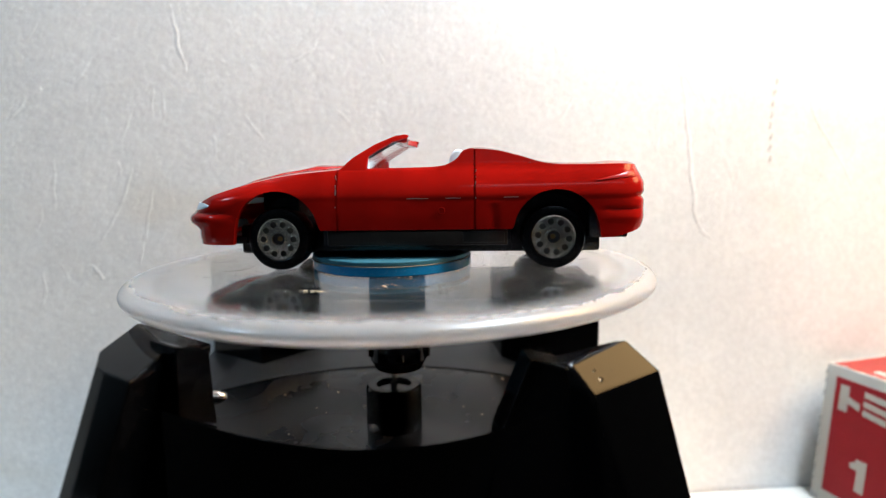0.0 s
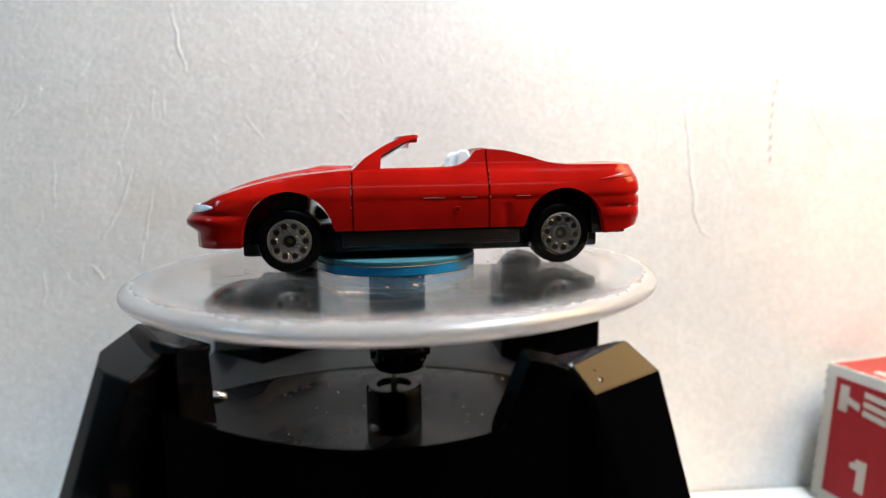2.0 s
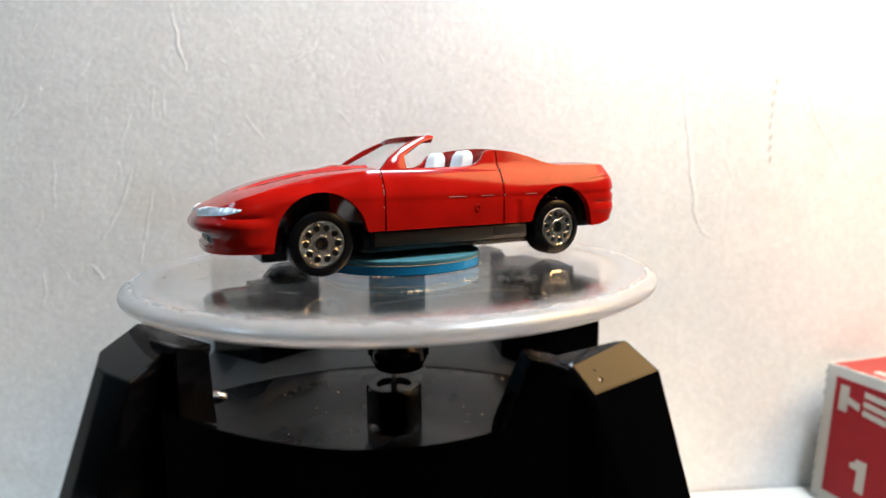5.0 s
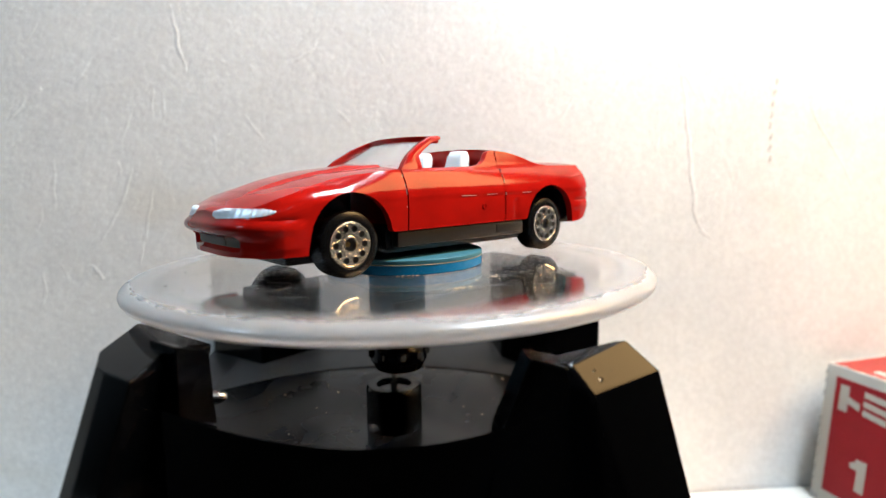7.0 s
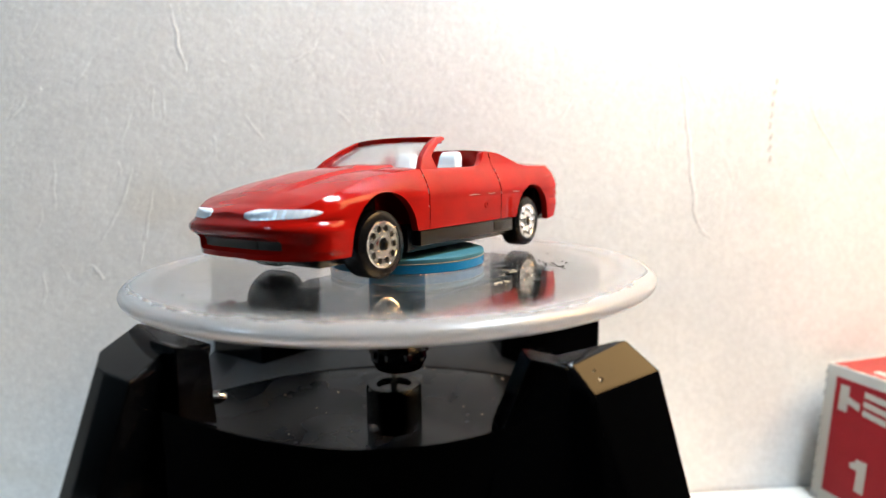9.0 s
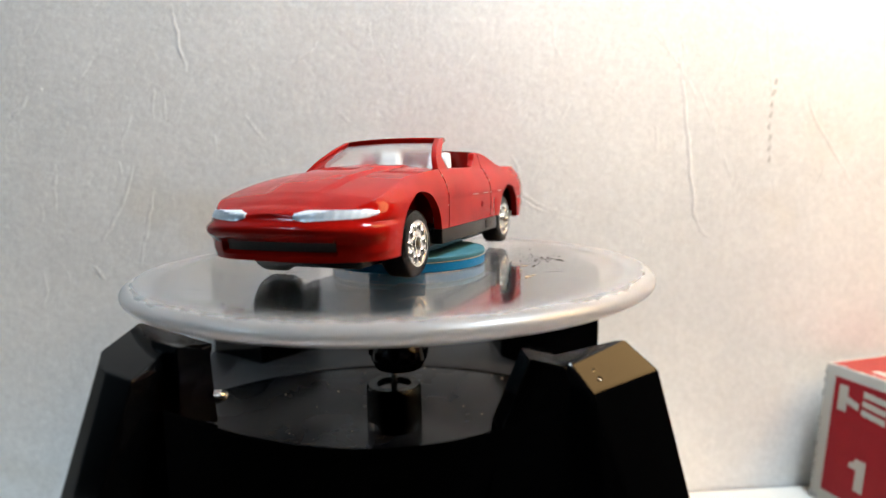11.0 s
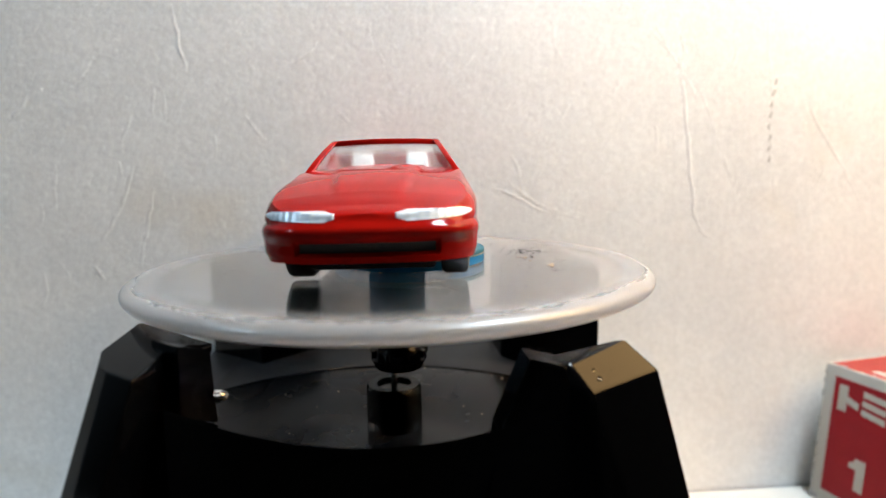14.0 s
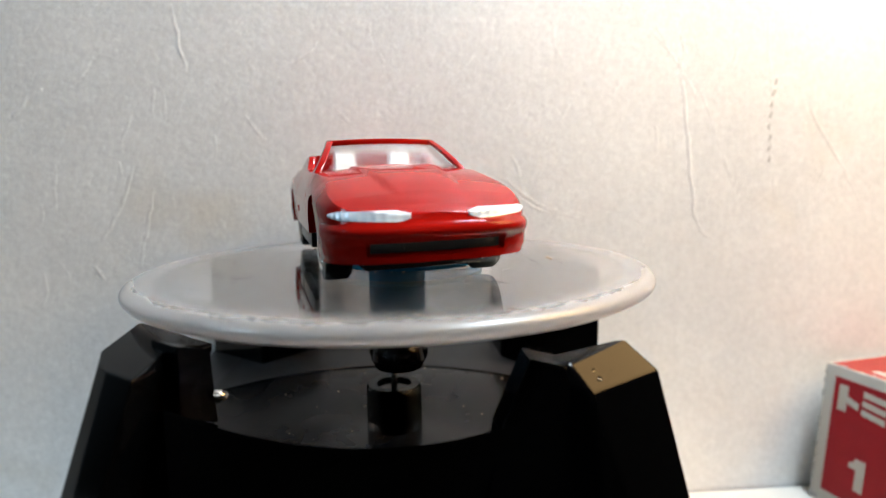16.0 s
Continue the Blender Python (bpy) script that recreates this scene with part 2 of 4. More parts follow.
tagged(part("floor", box(-1360, 600, -860, WALL_Y + 60, -450, -400), M_ROOM), "unseen near-black floor standing in for the dim room", "floor", kind="structure")
shelf = thing("wall_shelf", pose(0, 0, 0), "narrow white laminate shelf against the wall", "shelf")
part("board", box(-500, 500, -84, WALL_Y - 0.3, -18, 0, 1.5), M_TABLE, shelf)
for sx in (-380, 380):
    part("bracket", prism([(-78, -18.2), (WALL_Y - 0.4, -18.2), (WALL_Y - 0.4, -130), (WALL_Y - 14, -130), (-78, -30)], -3, 3), M_ROOM, shelf).matrix_local = pose(sx * MM, 0, 0, 0, 0, 90)


def crease(points, width, mat=None):
    """A thin raised ridge on the wall along (x, z) points, tapered at its ends."""
    bm = bmesh.new()
    for _ in range(2):
        cut = [points[0]]
        for (x0, z0), (x1, z1) in zip(points, points[1:]):
            cut += [(x0 * 0.75 + x1 * 0.25, z0 * 0.75 + z1 * 0.25), (x0 * 0.25 + x1 * 0.75, z0 * 0.25 + z1 * 0.75)]
        points = cut + [points[-1]]
    pts = []
    for (x0, z0), (x1, z1) in zip(points, points[1:]):
        for k in range(3):
            pts.append((x0 + (x1 - x0) * k / 3, z0 + (z1 - z0) * k / 3))
    pts.append(points[-1])
    rows, n = [], len(pts)
    for i, (x, z) in enumerate(pts):
        x += 0.7 * noise.noise(Vector((x * 0.25, z * 0.25, 1.0)))
        a, b = pts[max(0, i - 1)], pts[min(n - 1, i + 1)]
        d = Vector((b[0] - a[0], b[1] - a[1])).normalized()
        w = width * (0.25 + 0.75 * math.sin(math.pi * (i + 0.5) / n)) * (0.8 + 0.4 * random.random())
        rows.append([bm.verts.new((x - d.y * s * w, WALL_Y - h, z + d.x * s * w)) for s, h in ((-1, -0.03), (0, w * 0.34), (1, -0.03))])
    for p, q in zip(rows, rows[1:]):
        for k in (0, 1):
            bm.faces.new((p[k], p[k + 1], q[k + 1], q[k]))
    bmesh.ops.recalc_face_normals(bm, faces=bm.faces)
    return bm


for path, w in (
        ([(-54.1, 140), (-53.4, 131), (-51.4, 123)], 0.35), ([(79.7, 132), (83, 113), (85.7, 93), (87.4, 81), (93, 77)], 0.42),
        ([(106.2, 141), (106.7, 127), (108.9, 115)], 0.25), ([(118.7, 119), (120.4, 113), (130.8, 99), (139, 85)], 0.3),
        ([(29.5, 94.7), (35.8, 90.8), (46.3, 85.6), (52, 84), (58.6, 83.3)], 0.22), ([(-66.2, 101), (-69.2, 90), (-76, 79.5)], 0.35),
        ([(-61.8, 94), (-63.7, 84), (-66.9, 73)], 0.35), ([(82.4, 127), (88.7, 116), (96.4, 97), (101.4, 86)], 0.22),
        ([(143, 115), (132.6, 99), (120, 82)], 0.22), ([(-90.3, 117), (-93.4, 113), (-95.2, 111)], 0.35),
        ([(-37.8, 113), (-32.4, 105.6)], 0.28), ([(57.2, 134), (58.1, 129.6)], 0.22), ([(69.8, 137), (80.7, 127)], 0.2),
        ([(99.7, 140), (92, 129)], 0.2), ([(-78.3, 73.5), (-75.8, 69.7)], 0.35),
        ([(27.6, 92.4), (33.4, 91.6), (39.9, 86.8), (46.3, 85.1)], 0.3), ([(30.2, 96), (38.2, 90), (42.3, 87.5)], 0.26), ([(-60.2, 120.7), (-60.6, 111.4)], 0.3),
        ([(-57.3, 118.6), (-57.8, 110.7)], 0.26), ([(-66.1, 112.9), (-69.3, 102.9)], 0.3), ([(-85.2, 102.9), (-86.9, 87.1)], 0.26),
        ([(69.7, 141.5), (80.8, 125.3), (87.9, 114.6)], 0.25), ([(44.6, 138.2), (45.1, 130.2), (47.2, 128)], 0.3), ([(110.8, 95), (110.9, 89)], 0.3)):
    tagged(part("wall_crease", crease(path, w * 1.5), M_WALL, angle=60), "fine raised crease in the painted wall", "crease", "creases in the wall", "structure")
for k in range(8):
    z = 122 - k * 3.1
    x = 109.2 - 0.9 * math.sin(k * 0.35)
    tagged(part("wall_scuff", crease([(x - 0.35, z - 1.2), (x + 0.35, z + 0.8)], 0.3), M_SCUFF, angle=60),
           "short scuff mark on the painted wall", "scuff", "scuffs on the wall", "structure")

rnd = random.Random(77)
for k in range(56):
    x, z, a = rnd.uniform(-92, 138), rnd.uniform(70, 138), rnd.gauss(1.45, 0.35)
    n = rnd.uniform(4, 11)
    tagged(part("wall_crease", crease([(x, z), (x + n * 0.5 * math.cos(a), z - n * 0.5 * math.sin(a)), (x + n * math.cos(a + 0.2), z - n * math.sin(a + 0.2))], rnd.uniform(0.2, 0.46)), M_WALL, angle=60),
           "fine raised crease in the painted wall", "crease", "creases in the wall", "structure")
bm = bmesh.new()
for k in range(260):
    own = bmesh.new()
    r = rnd.uniform(0.06, 0.2) * (0.6 + rnd.random() ** 4)
    bmesh.ops.create_icosphere(own, subdivisions=1, radius=r)
    bmesh.ops.transform(own, matrix=Matrix.Translation((rnd.uniform(-100, 146), WALL_Y, rnd.uniform(4, 142))) @ Matrix.Diagonal((1, 0.5, 1.2, 1)), verts=own.verts)
    join(bm, own)
tagged(part("paint_nibs", bm, M_NIB, angle=60), "tiny pale paint nibs on the wall", "paint nibs", kind="stuff")

# ---- turntable base ----
base = thing("display_turntable", pose(0, 0, 0), "glossy black faceted solar turntable base with four crystal-like corner posts", "turntable")
PLATE = HUB - 34.0


def post(peak, out, side_a, side_b, low, wing, foot):
    """A faceted corner post; heights are over the hub plane, and it flares towards its foot on the table."""
    pts = [peak, side_a, side_b, low, wing]
    base_pts = []
    for x, y, z in (out, side_a, side_b, low, wing):
        r = math.hypot(x, y)
        k = (r + foot * (1.5 if (x, y, z) == out else 1.0) * (z + HUB)) / r
        base_pts.append((x * k, y * k, -HUB + 0.5))
    return hull([(x, y, z + HUB) for x, y, z in pts + base_pts], 0.35)


def cut_post(crown, ribs):
    """A post cut like a crystal: a sloping crown and ribs (upper end, a point further down) that run on to its foot."""
    pts = list(crown)
    for a, b in ribs:
        k = (0.5 - HUB - a[2]) / (b[2] - a[2])
        pts += [a, tuple(u + (v - u) * k for u, v in zip(a, b))]
    return hull([(x, y, z + HUB) for x, y, z in pts], 0.2)


FL_CROWN = [(-34.98, -24.0, -9.62), (-36.93, -31.0, -11.47), (-23.9, -28.5, -11.7)]
FL_RIBS = [((-35.49, -34.97, -12.10), (-39.2, -38.4, -26.8)), ((-33.59, -37.12, -12.26), (-36.7, -40.5, -25.7)),
           ((-29.25, -40.50, -12.29), (-32.3, -43.3, -24.3)), ((-27.46, -33.63, -10.50), (-31.2, -30.2, -32.1)),
           ((-36.0, -25.0, -11.5), (-39.5, -27.0, -27.0))]
FR = dict(peak=(29.9, -35, -10.9), out=(33.4, -38, -14.3), side_a=(33.4, -38, -14.3), side_b=(21, -40, -12.4), low=(23, -42.8, -15.3), wing=(16.1, -38, -12.5))
part("corner_post", cut_post(FL_CROWN, FL_RIBS), M_BASE, base, angle=1)
part("corner_post", post(foot=0.20, **FR), M_BASE, base, angle=1)


WING = [(16.33, -40.0, HUB - 11.67), (12.33, -41.5, HUB - 20.32), (10.84, -42.8, HUB - 27.21), (20.51, -41.0, HUB - 12.54), (22.72, -43.6, HUB - 27.48), (8.60, -44.8, HUB - 37.50), (24.20, -45.0, HUB - 37.50)]
part("post_wing", hull(WING + [(x, y + 5.0, z) for x, y, z in WING], 0.2), M_BASE, base, angle=1)
STEP = [(-25.71, -36.50, HUB - 9.68), (-23.87, -30.00, HUB - 12.19), (-25.39, -37.20, HUB - 18.42), (-23.21, -30.50, HUB - 21.95)]
part("post_step", hull(STEP + [(x - 4.5, y + 4.0, z) for x, y, z in STEP], 0.18), M_BASE, base, angle=1)
FOOT = [(-25.49, -36.80, HUB - 18.82), (-23.31, -30.10, HUB - 22.35), (-26.81, -40.50, HUB - 26.21), (-24.87, -34.50, HUB - 29.88)]
part("post_foot", hull(FOOT + [(x - 4.5, y + 4.0, z) for x, y, z in FOOT], 0.18), M_BASE, base, angle=1)


def rear_post(foot, peak):
    """A rear corner post, slightly drawn in towards its blunt top."""
    cx, cy = sum(x for x, _ in foot) / len(foot), sum(y for _, y in foot) / len(foot)
    top = [(cx + (x - cx) * 0.96, cy + (y - cy) * 0.96, HUB - 13.5) for x, y in foot]
    return hull([(x, y, 0.5) for x, y in foot] + top + [(*peak, HUB - 10.0)], 0.35)


part("corner_post", rear_post([(-31, 30), (-46, 42), (-40, 50.5), (-20, 50.5), (-18, 43)], (-33, 40)), M_BASE, base, angle=1)
part("corner_post", rear_post([(26, 29.5), (31, 21), (47.8, 20), (47.8, 46), (26, 46)], (38, 33)), M_BASE, base, angle=1)


def apron(a, b, sag, top, depth, drop):
    """A wall between two posts, its top edge sagging in the middle and dropping towards b."""
    bm = bmesh.new()
    n, rows = 24, []
    d = Vector((b[0] - a[0], b[1] - a[1])).normalized()
    nx, ny = -d.y * depth, d.x * depth
    for i in range(n + 1):
        s = i / n
        x, y = a[0] + (b[0] - a[0]) * s, a[1] + (b[1] - a[1]) * s
        z = top - sag * (1 - (2 * s - 1) ** 2) - drop * s * s
        rows.append([bm.verts.new(p) for p in ((x, y, 0.5), (x, y, z - 0.3), (x + nx * 0.04, y + ny * 0.04, z), (x + nx, y + ny, z - 5), (x + nx, y + ny, 0.5))])
    for p, q in zip(rows, rows[1:]):
        for k in range(5):
            bm.faces.new((p[k], p[(k + 1) % 5], q[(k + 1) % 5], q[k]))
    bm.faces.new(rows[0])
    bm.faces.new(rows[-1][::-1])
    bmesh.ops.recalc_face_normals(bm, faces=bm.faces)
    return bm


part("front_apron", apron((-25.5, -42), (19, -42), 5.2, HUB - 15.3, 3, 2.0), M_BASE, base)
PLAN = [(-30, -38.8), (20, -38.8), (40, 20), (46, 49.5), (-46, 49.5), (-40, 8)]


def slab(plan, z0, z1):
    bm = bmesh.new()
    a, b = [bm.verts.new((x, y, z0)) for x, y in plan], [bm.verts.new((x, y, z1)) for x, y in plan]
    bm.faces.new(a[::-1])
    bm.faces.new(b)
    for k in range(len(a)):
        m = (k + 1) % len(a)
        bm.faces.new((a[k], a[m], b[m], b[k]))
    bmesh.ops.recalc_face_normals(bm, faces=bm.faces)
    return bm


part("body_core", slab([(x * 0.97, y * 0.97) for x, y in PLAN], 0.5, PLATE - 4.5), M_BASE, base)
FLOOR = PLATE - 2.9


def dish():
    """The shallow dished plate, sinking from the round arc of the ledge to its middle."""
    bm = bmesh.new()
    rows = []
    for i in range(41):
        y = -38.8 + 65.5 * i / 40
        x0, x1 = -30 - 0.2 * (y + 38.8), 20 + 0.34 * (y + 38.8)
        row = []
        for k in range(41):
            x = x0 + (x1 - x0) * k / 40
            row.append(bm.verts.new((x, y, PLATE - 0.3 - 2.6 * smooth((50 - math.hypot(x + 4, y + 24)) / 26))))
        rows.append(row)
    skin(bm, rows)
    under = [[bm.verts.new((v.co.x, v.co.y, PLATE - 4.0)) for v in row] for row in rows]
    skin(bm, under)
    for a, b in ((rows[0], under[0]), (rows[-1], under[-1]), ([r[0] for r in rows], [r[0] for r in under]), ([r[-1] for r in rows], [r[-1] for r in under])):
        skin(bm, [a, b])
    bmesh.ops.recalc_face_normals(bm, faces=bm.faces)
    return bm


part("top_plate", dish(), M_PLATE, base, "smoky dark glossy dished plate")


def ledge():
    """The raised rear ledge, cut out along a round arc in front."""
    bm = bmesh.new()
    a = [radians(35 + 110 * i / 40) for i in range(41)]
    arc = [(-4 + 50 * math.cos(t), -24 + 50 * math.sin(t)) for t in a]
    back = [(46 - 92 * i / 40, 49.5) for i in range(41)]
    rows = [[bm.verts.new((x, y, z)) for (x, y), z in ((p, FLOOR - 0.5), (p, PLATE - 0.08), ((p[0], p[1] + 0.15), PLATE), (q, PLATE), (q, FLOOR - 0.5))] for p, q in zip(arc, back)]
    for p, q in zip(rows, rows[1:]):
        for k in range(5):
            bm.faces.new((p[k], p[(k + 1) % 5], q[(k + 1) % 5], q[k]))
    bm.faces.new(rows[0])
    bm.faces.new(rows[-1][::-1])
    bmesh.ops.recalc_face_normals(bm, faces=bm.faces)
    return bm


part("rear_ledge", ledge(), M_LEDGE, base, "glossy dark ledge round the sunken plate")
motor = part("motor", lathe([(0, FLOOR), (3.0, FLOOR), (3.0, FLOOR + 7.5), (0, FLOOR + 7.5)], 48), M_BASE, base)
part("sleeve", lathe([(3.3, FLOOR + 0.02), (5.2, FLOOR + 0.02), (5.2, FLOOR + 7.7), (4.8, FLOOR + 8.2), (3.3, FLOOR + 8.2), (3.3, FLOOR + 0.02)], 64), M_SMOKE, motor, "clear plastic sleeve")
part("spindle", lathe([(0, FLOOR + 7), (0.65, FLOOR + 7), (0.65, DISC_TOP - 3.2), (0, DISC_TOP - 3.2)], 24), M_CHROME, base, "thin steel spindle pin")
part("screw_boss", lathe([(0, 0), (0.9, 0), (0.9, 0.7), (0.5, 1.5), (0, 1.8)], 20, m=pose(-23.54, -30.40, HUB - 18.41, 0, 90, 12)), M_CHROME, base, "small glinting metal screw boss")

for dx, dy, dz, dr in ((24.1, -40.0, -13.3, 0.2), (24.6, -40.9, -14.1, 0.3), (26.5, -39.5, -13.6, 0.1)):
    part("droplet", lathe([(0, 0), (dr, 0), (dr * 0.85, dr * 0.35), (dr * 0.45, dr * 0.55), (0, dr * 0.6)], 16, m=Matrix.Translation((dx, dy, HUB + dz)) @ pose(0, 0, 0, 38.5, 0, 20)), M_DROP, base)


def grit(n, seed):
    """Loose specks on the dark plate."""
    rnd = random.Random(seed)
    bm = bmesh.new()
    for _ in range(n):
        r = rnd.uniform(0.06, 0.2)
        own = bmesh.new()
        bmesh.ops.create_icosphere(own, subdivisions=1, radius=r)
        gx, gy = rnd.uniform(-24, 24), rnd.uniform(-20, 24)
        bmesh.ops.translate(own, vec=(gx, gy, PLATE - 0.25 - 2.6 * smooth((50 - math.hypot(gx + 4, gy + 24)) / 26) + r * 0.4), verts=own.verts)
        join(bm, own)
    return bm


tagged(part("plate_grit", grit(34, 31), M_DUST, base), kind="stuff")
tagged(part("plate_grit", grit(26, 32), M_DARKDUST, base), kind="stuff")

# ---- clear platter (turns) ----
platter = thing("turntable_platter", pose(0, 0, DISC_TOP * MM), "clear round acrylic turntable platter with dust and crumbs", "platter")
rim = [(0, 0), (40.0, 0)] + [(42.3 + 2.7 * math.sin(a), -1.55 + 1.55 * math.cos(a)) for a in [math.pi * i / 40 for i in range(41)]] + [(40.0, -3.1), (0, -3.1)]
part("disc", lathe(rim, 400), M_ACRYL, platter, "clear acrylic disc with a rounded frosted edge", angle=60)
part("hub_post", lathe([(0, -3.12), (5.2, -3.12), (5.2, -13.4), (4.0, -14.4), (0, -14.4)], 64), M_POST, platter, "blue-grey translucent hub post")
hub = part("hub", lathe([(0, -14.42), (4.2, -14.5), (4.2, -15.5), (5.0, -16.4), (5.3, -18.2), (4.4, -20.0), (2.2, -20.8), (0.7, -20.8), (0, -20.8)], 64), M_BASE, platter, "black plastic drive hub")
for i in range(9):
    a = 2 * math.pi * i / 9
    part("hub_tooth", box(-0.7, 0.7, -0.5, 0.5, -17.6, -16.2, 0.15, 1) if i else box(-0.9, 0.9, -0.6, 0.6, -18.0, -16.0, 0.2, 1), M_BASE, hub).location = (5.0 * MM * math.cos(a), 5.0 * MM * math.sin(a), 0)


def crumbs(n, spread, smallest, largest, seed):
    """Grains of dust strewn on the disc."""
    rnd = random.Random(seed)
    bm = bmesh.new()
    for _ in range(n):
        x, y = spread(rnd)
        r = rnd.uniform(smallest, largest) * (0.5 + rnd.random() ** 3)
        own = bmesh.new()
        bmesh.ops.create_icosphere(own, subdivisions=1, radius=r)
        bmesh.ops.transform(own, matrix=Matrix.Translation((x, y, r * 0.35)) @ Matrix.Diagonal((1 + rnd.random(), 1 + rnd.random(), 0.5, 1)), verts=own.verts)
        join(bm, own)
    return bm


def ring_spread(rnd):
    a, r = rnd.uniform(0, 6.283), 40.5 * math.sqrt(rnd.random())
    return r * math.cos(a), r * math.sin(a)


def patch(cx, cy, sx, sy):
    return lambda rnd: (cx + rnd.gauss(0, sx), cy + rnd.gauss(0, sy))


tagged(part("dust_specks", crumbs(420, ring_spread, 0.03, 0.11, 1), M_DARKDUST, platter), kind="stuff")
tagged(part("crumb_patch", crumbs(100, patch(10, -25, 2.8, 2.0), 0.06, 0.15, 2), M_DARKDUST, platter), kind="stuff")
tagged(part("pale_crumbs", crumbs(26, patch(2, -23, 2.5, 1.2), 0.05, 0.14, 3), M_DUST, platter), kind="stuff")
tagged(part("pale_crumbs", crumbs(14, patch(-8.5, -27, 1.5, 0.6), 0.1, 0.25, 4), M_DUST, platter), kind="stuff")
tagged(part("dust_smear", crumbs(90, patch(-26, 8, 5, 4), 0.03, 0.07, 5), M_DARKDUST, platter), kind="stuff")



def scratches(n, seed):
    """Fine hair-like scratches and lint lying on the disc."""
    rnd = random.Random(seed)
    bm = bmesh.new()
    for _ in range(n):
        a, r = rnd.uniform(0, 6.283), 36 * math.sqrt(rnd.random())
        x, y, d, bend = r * math.cos(a), r * math.sin(a), rnd.uniform(0, 6.283), rnd.uniform(-0.5, 0.5)
        w, rows = rnd.uniform(0.012, 0.035), []
        for k in range(7):
            nx, ny = -math.sin(d), math.cos(d)
            rows.append([bm.verts.new((x + nx * s * w, y + ny * s * w, 0.015 + 0.03 * (s == 0))) for s in (-1, 0, 1)])
            d += bend / 6
            x, y = x + 0.55 * math.cos(d), y + 0.55 * math.sin(d)
            if math.hypot(x, y) > 42.5:
                break
        for p, q in zip(rows, rows[1:]):
            for k in (0, 1):
                bm.faces.new((p[k], p[k + 1], q[k + 1], q[k]))
    return bm


M_LINT = plain("pale_lint", (0.16, 0.155, 0.15), 0.7, bump=0.0)
tagged(part("scratches", scratches(45, 9), M_LINT, platter, "fine pale scratches and lint"), kind="stuff")

# ---- blue pad under the car (turns) ----
pad = thing("round_pad", pose(0, 0, DISC_TOP * MM), "round translucent blue plastic pad with dusty top", "pad")
PAD_AT = Matrix.Translation((0.7, -3.3, 0))
part("body", lathe([(0, 0.02), (13.6, 0.02), (13.85, 0.2), (13.85, 1.45), (13.75, 1.55), (0, 1.55)], 96, m=PAD_AT), M_BLUE, pad)
part("glue_line", lathe([(0, 1.56), (13.84, 1.56), (13.9, 1.61), (13.84, 1.67), (0, 1.67)], 96, m=PAD_AT), M_SAND, pad, "sandy line of grit in the glue seam")
part("top_film", lathe([(0, 1.71), (13.6, 1.71), (13.8, 1.8), (13.8, 2.3), (13.6, 2.45), (0, 2.45)], 96, m=PAD_AT), M_GLUE, pad, "dusty teal adhesive top layer")
tagged(part("edge_grit", crumbs(40, lambda r: (lambda a: (0.7 + 14.1 * math.cos(a), -3.3 + 14.1 * math.sin(a)))(r.uniform(0, 6.283)), 0.06, 0.2, 6), M_DUST, pad), kind="stuff")

# ---- toy car (turns) ----
CAR_BASE = -5.4 - 0.02      # the disc under the hub plane
SYM = 0.545                 # the car's middle plane beside the axle of the platter
car = thing("toy_car", pose(0, 0, DISC_TOP * MM), "red die-cast toy convertible with white seats and silver wheels", "toy car")
SHIFT = (0, SYM, -CAR_BASE)

NOSE, TAIL = -33.6, 42.5
TOP = [(-33.6, 5.6), (-32.8, 6.2), (-31.6, 6.7), (-30, 7.3), (-26, 8.4), (-21.5, 9.6), (-16.4, 10.7), (-10.4, 11.3), (-6, 11.6), (14, 14.5), (16, 14.6), (19, 14.2),
       (22, 13.4), (26.6, 12.2), (30, 12.0), (38, 12.0), (41.8, 11.95), (43.0, 11.4)]
SHOULDER = [(-33.6, 5.2), (-32.3, 5.6), (-30, 6.3), (-26, 7.5), (-21.5, 8.8), (-16.4, 9.9), (-10.4, 10.6), (-6, 10.9), (8, 11.1), (10.2, 11.3), (12.4, 12.3), (13.6, 13.7),
            (15, 14.0), (18, 13.8), (22, 12.9), (26.6, 11.6), (30, 11.3), (38, 11.3), (41.8, 11.2), (43.0, 10.7)]


def half_width(x):
    if x < -18:
        return 14.9 * max(0.0, 1 - (abs(x + 18) / 15.6) ** 3.5) ** (1 / 3.5)
    if x > 30:
        return 14.9 * max(0.0, 1 - ((x - 30) / 12.5) ** 6.5) ** (1 / 6.5)
    return 14.9


def arch(x, cx, r, cz):
    d = r * r - (x - cx) ** 2
    return cz + math.sqrt(d) if d > 0 else -9.0


def bottom(x):
    lip = curve([(-33.6, -0.8), (-23.4, -0.8), (-23.3, 1.4), (21, 1.4), (21.4, 1.0), (34.5, -0.1), (40, 0.7), (43.0, 1.8)], x)
    return max(lip, arch(x, -16.3, 6.9, 0.8), arch(x, 28.0, 6.7, 0.8))


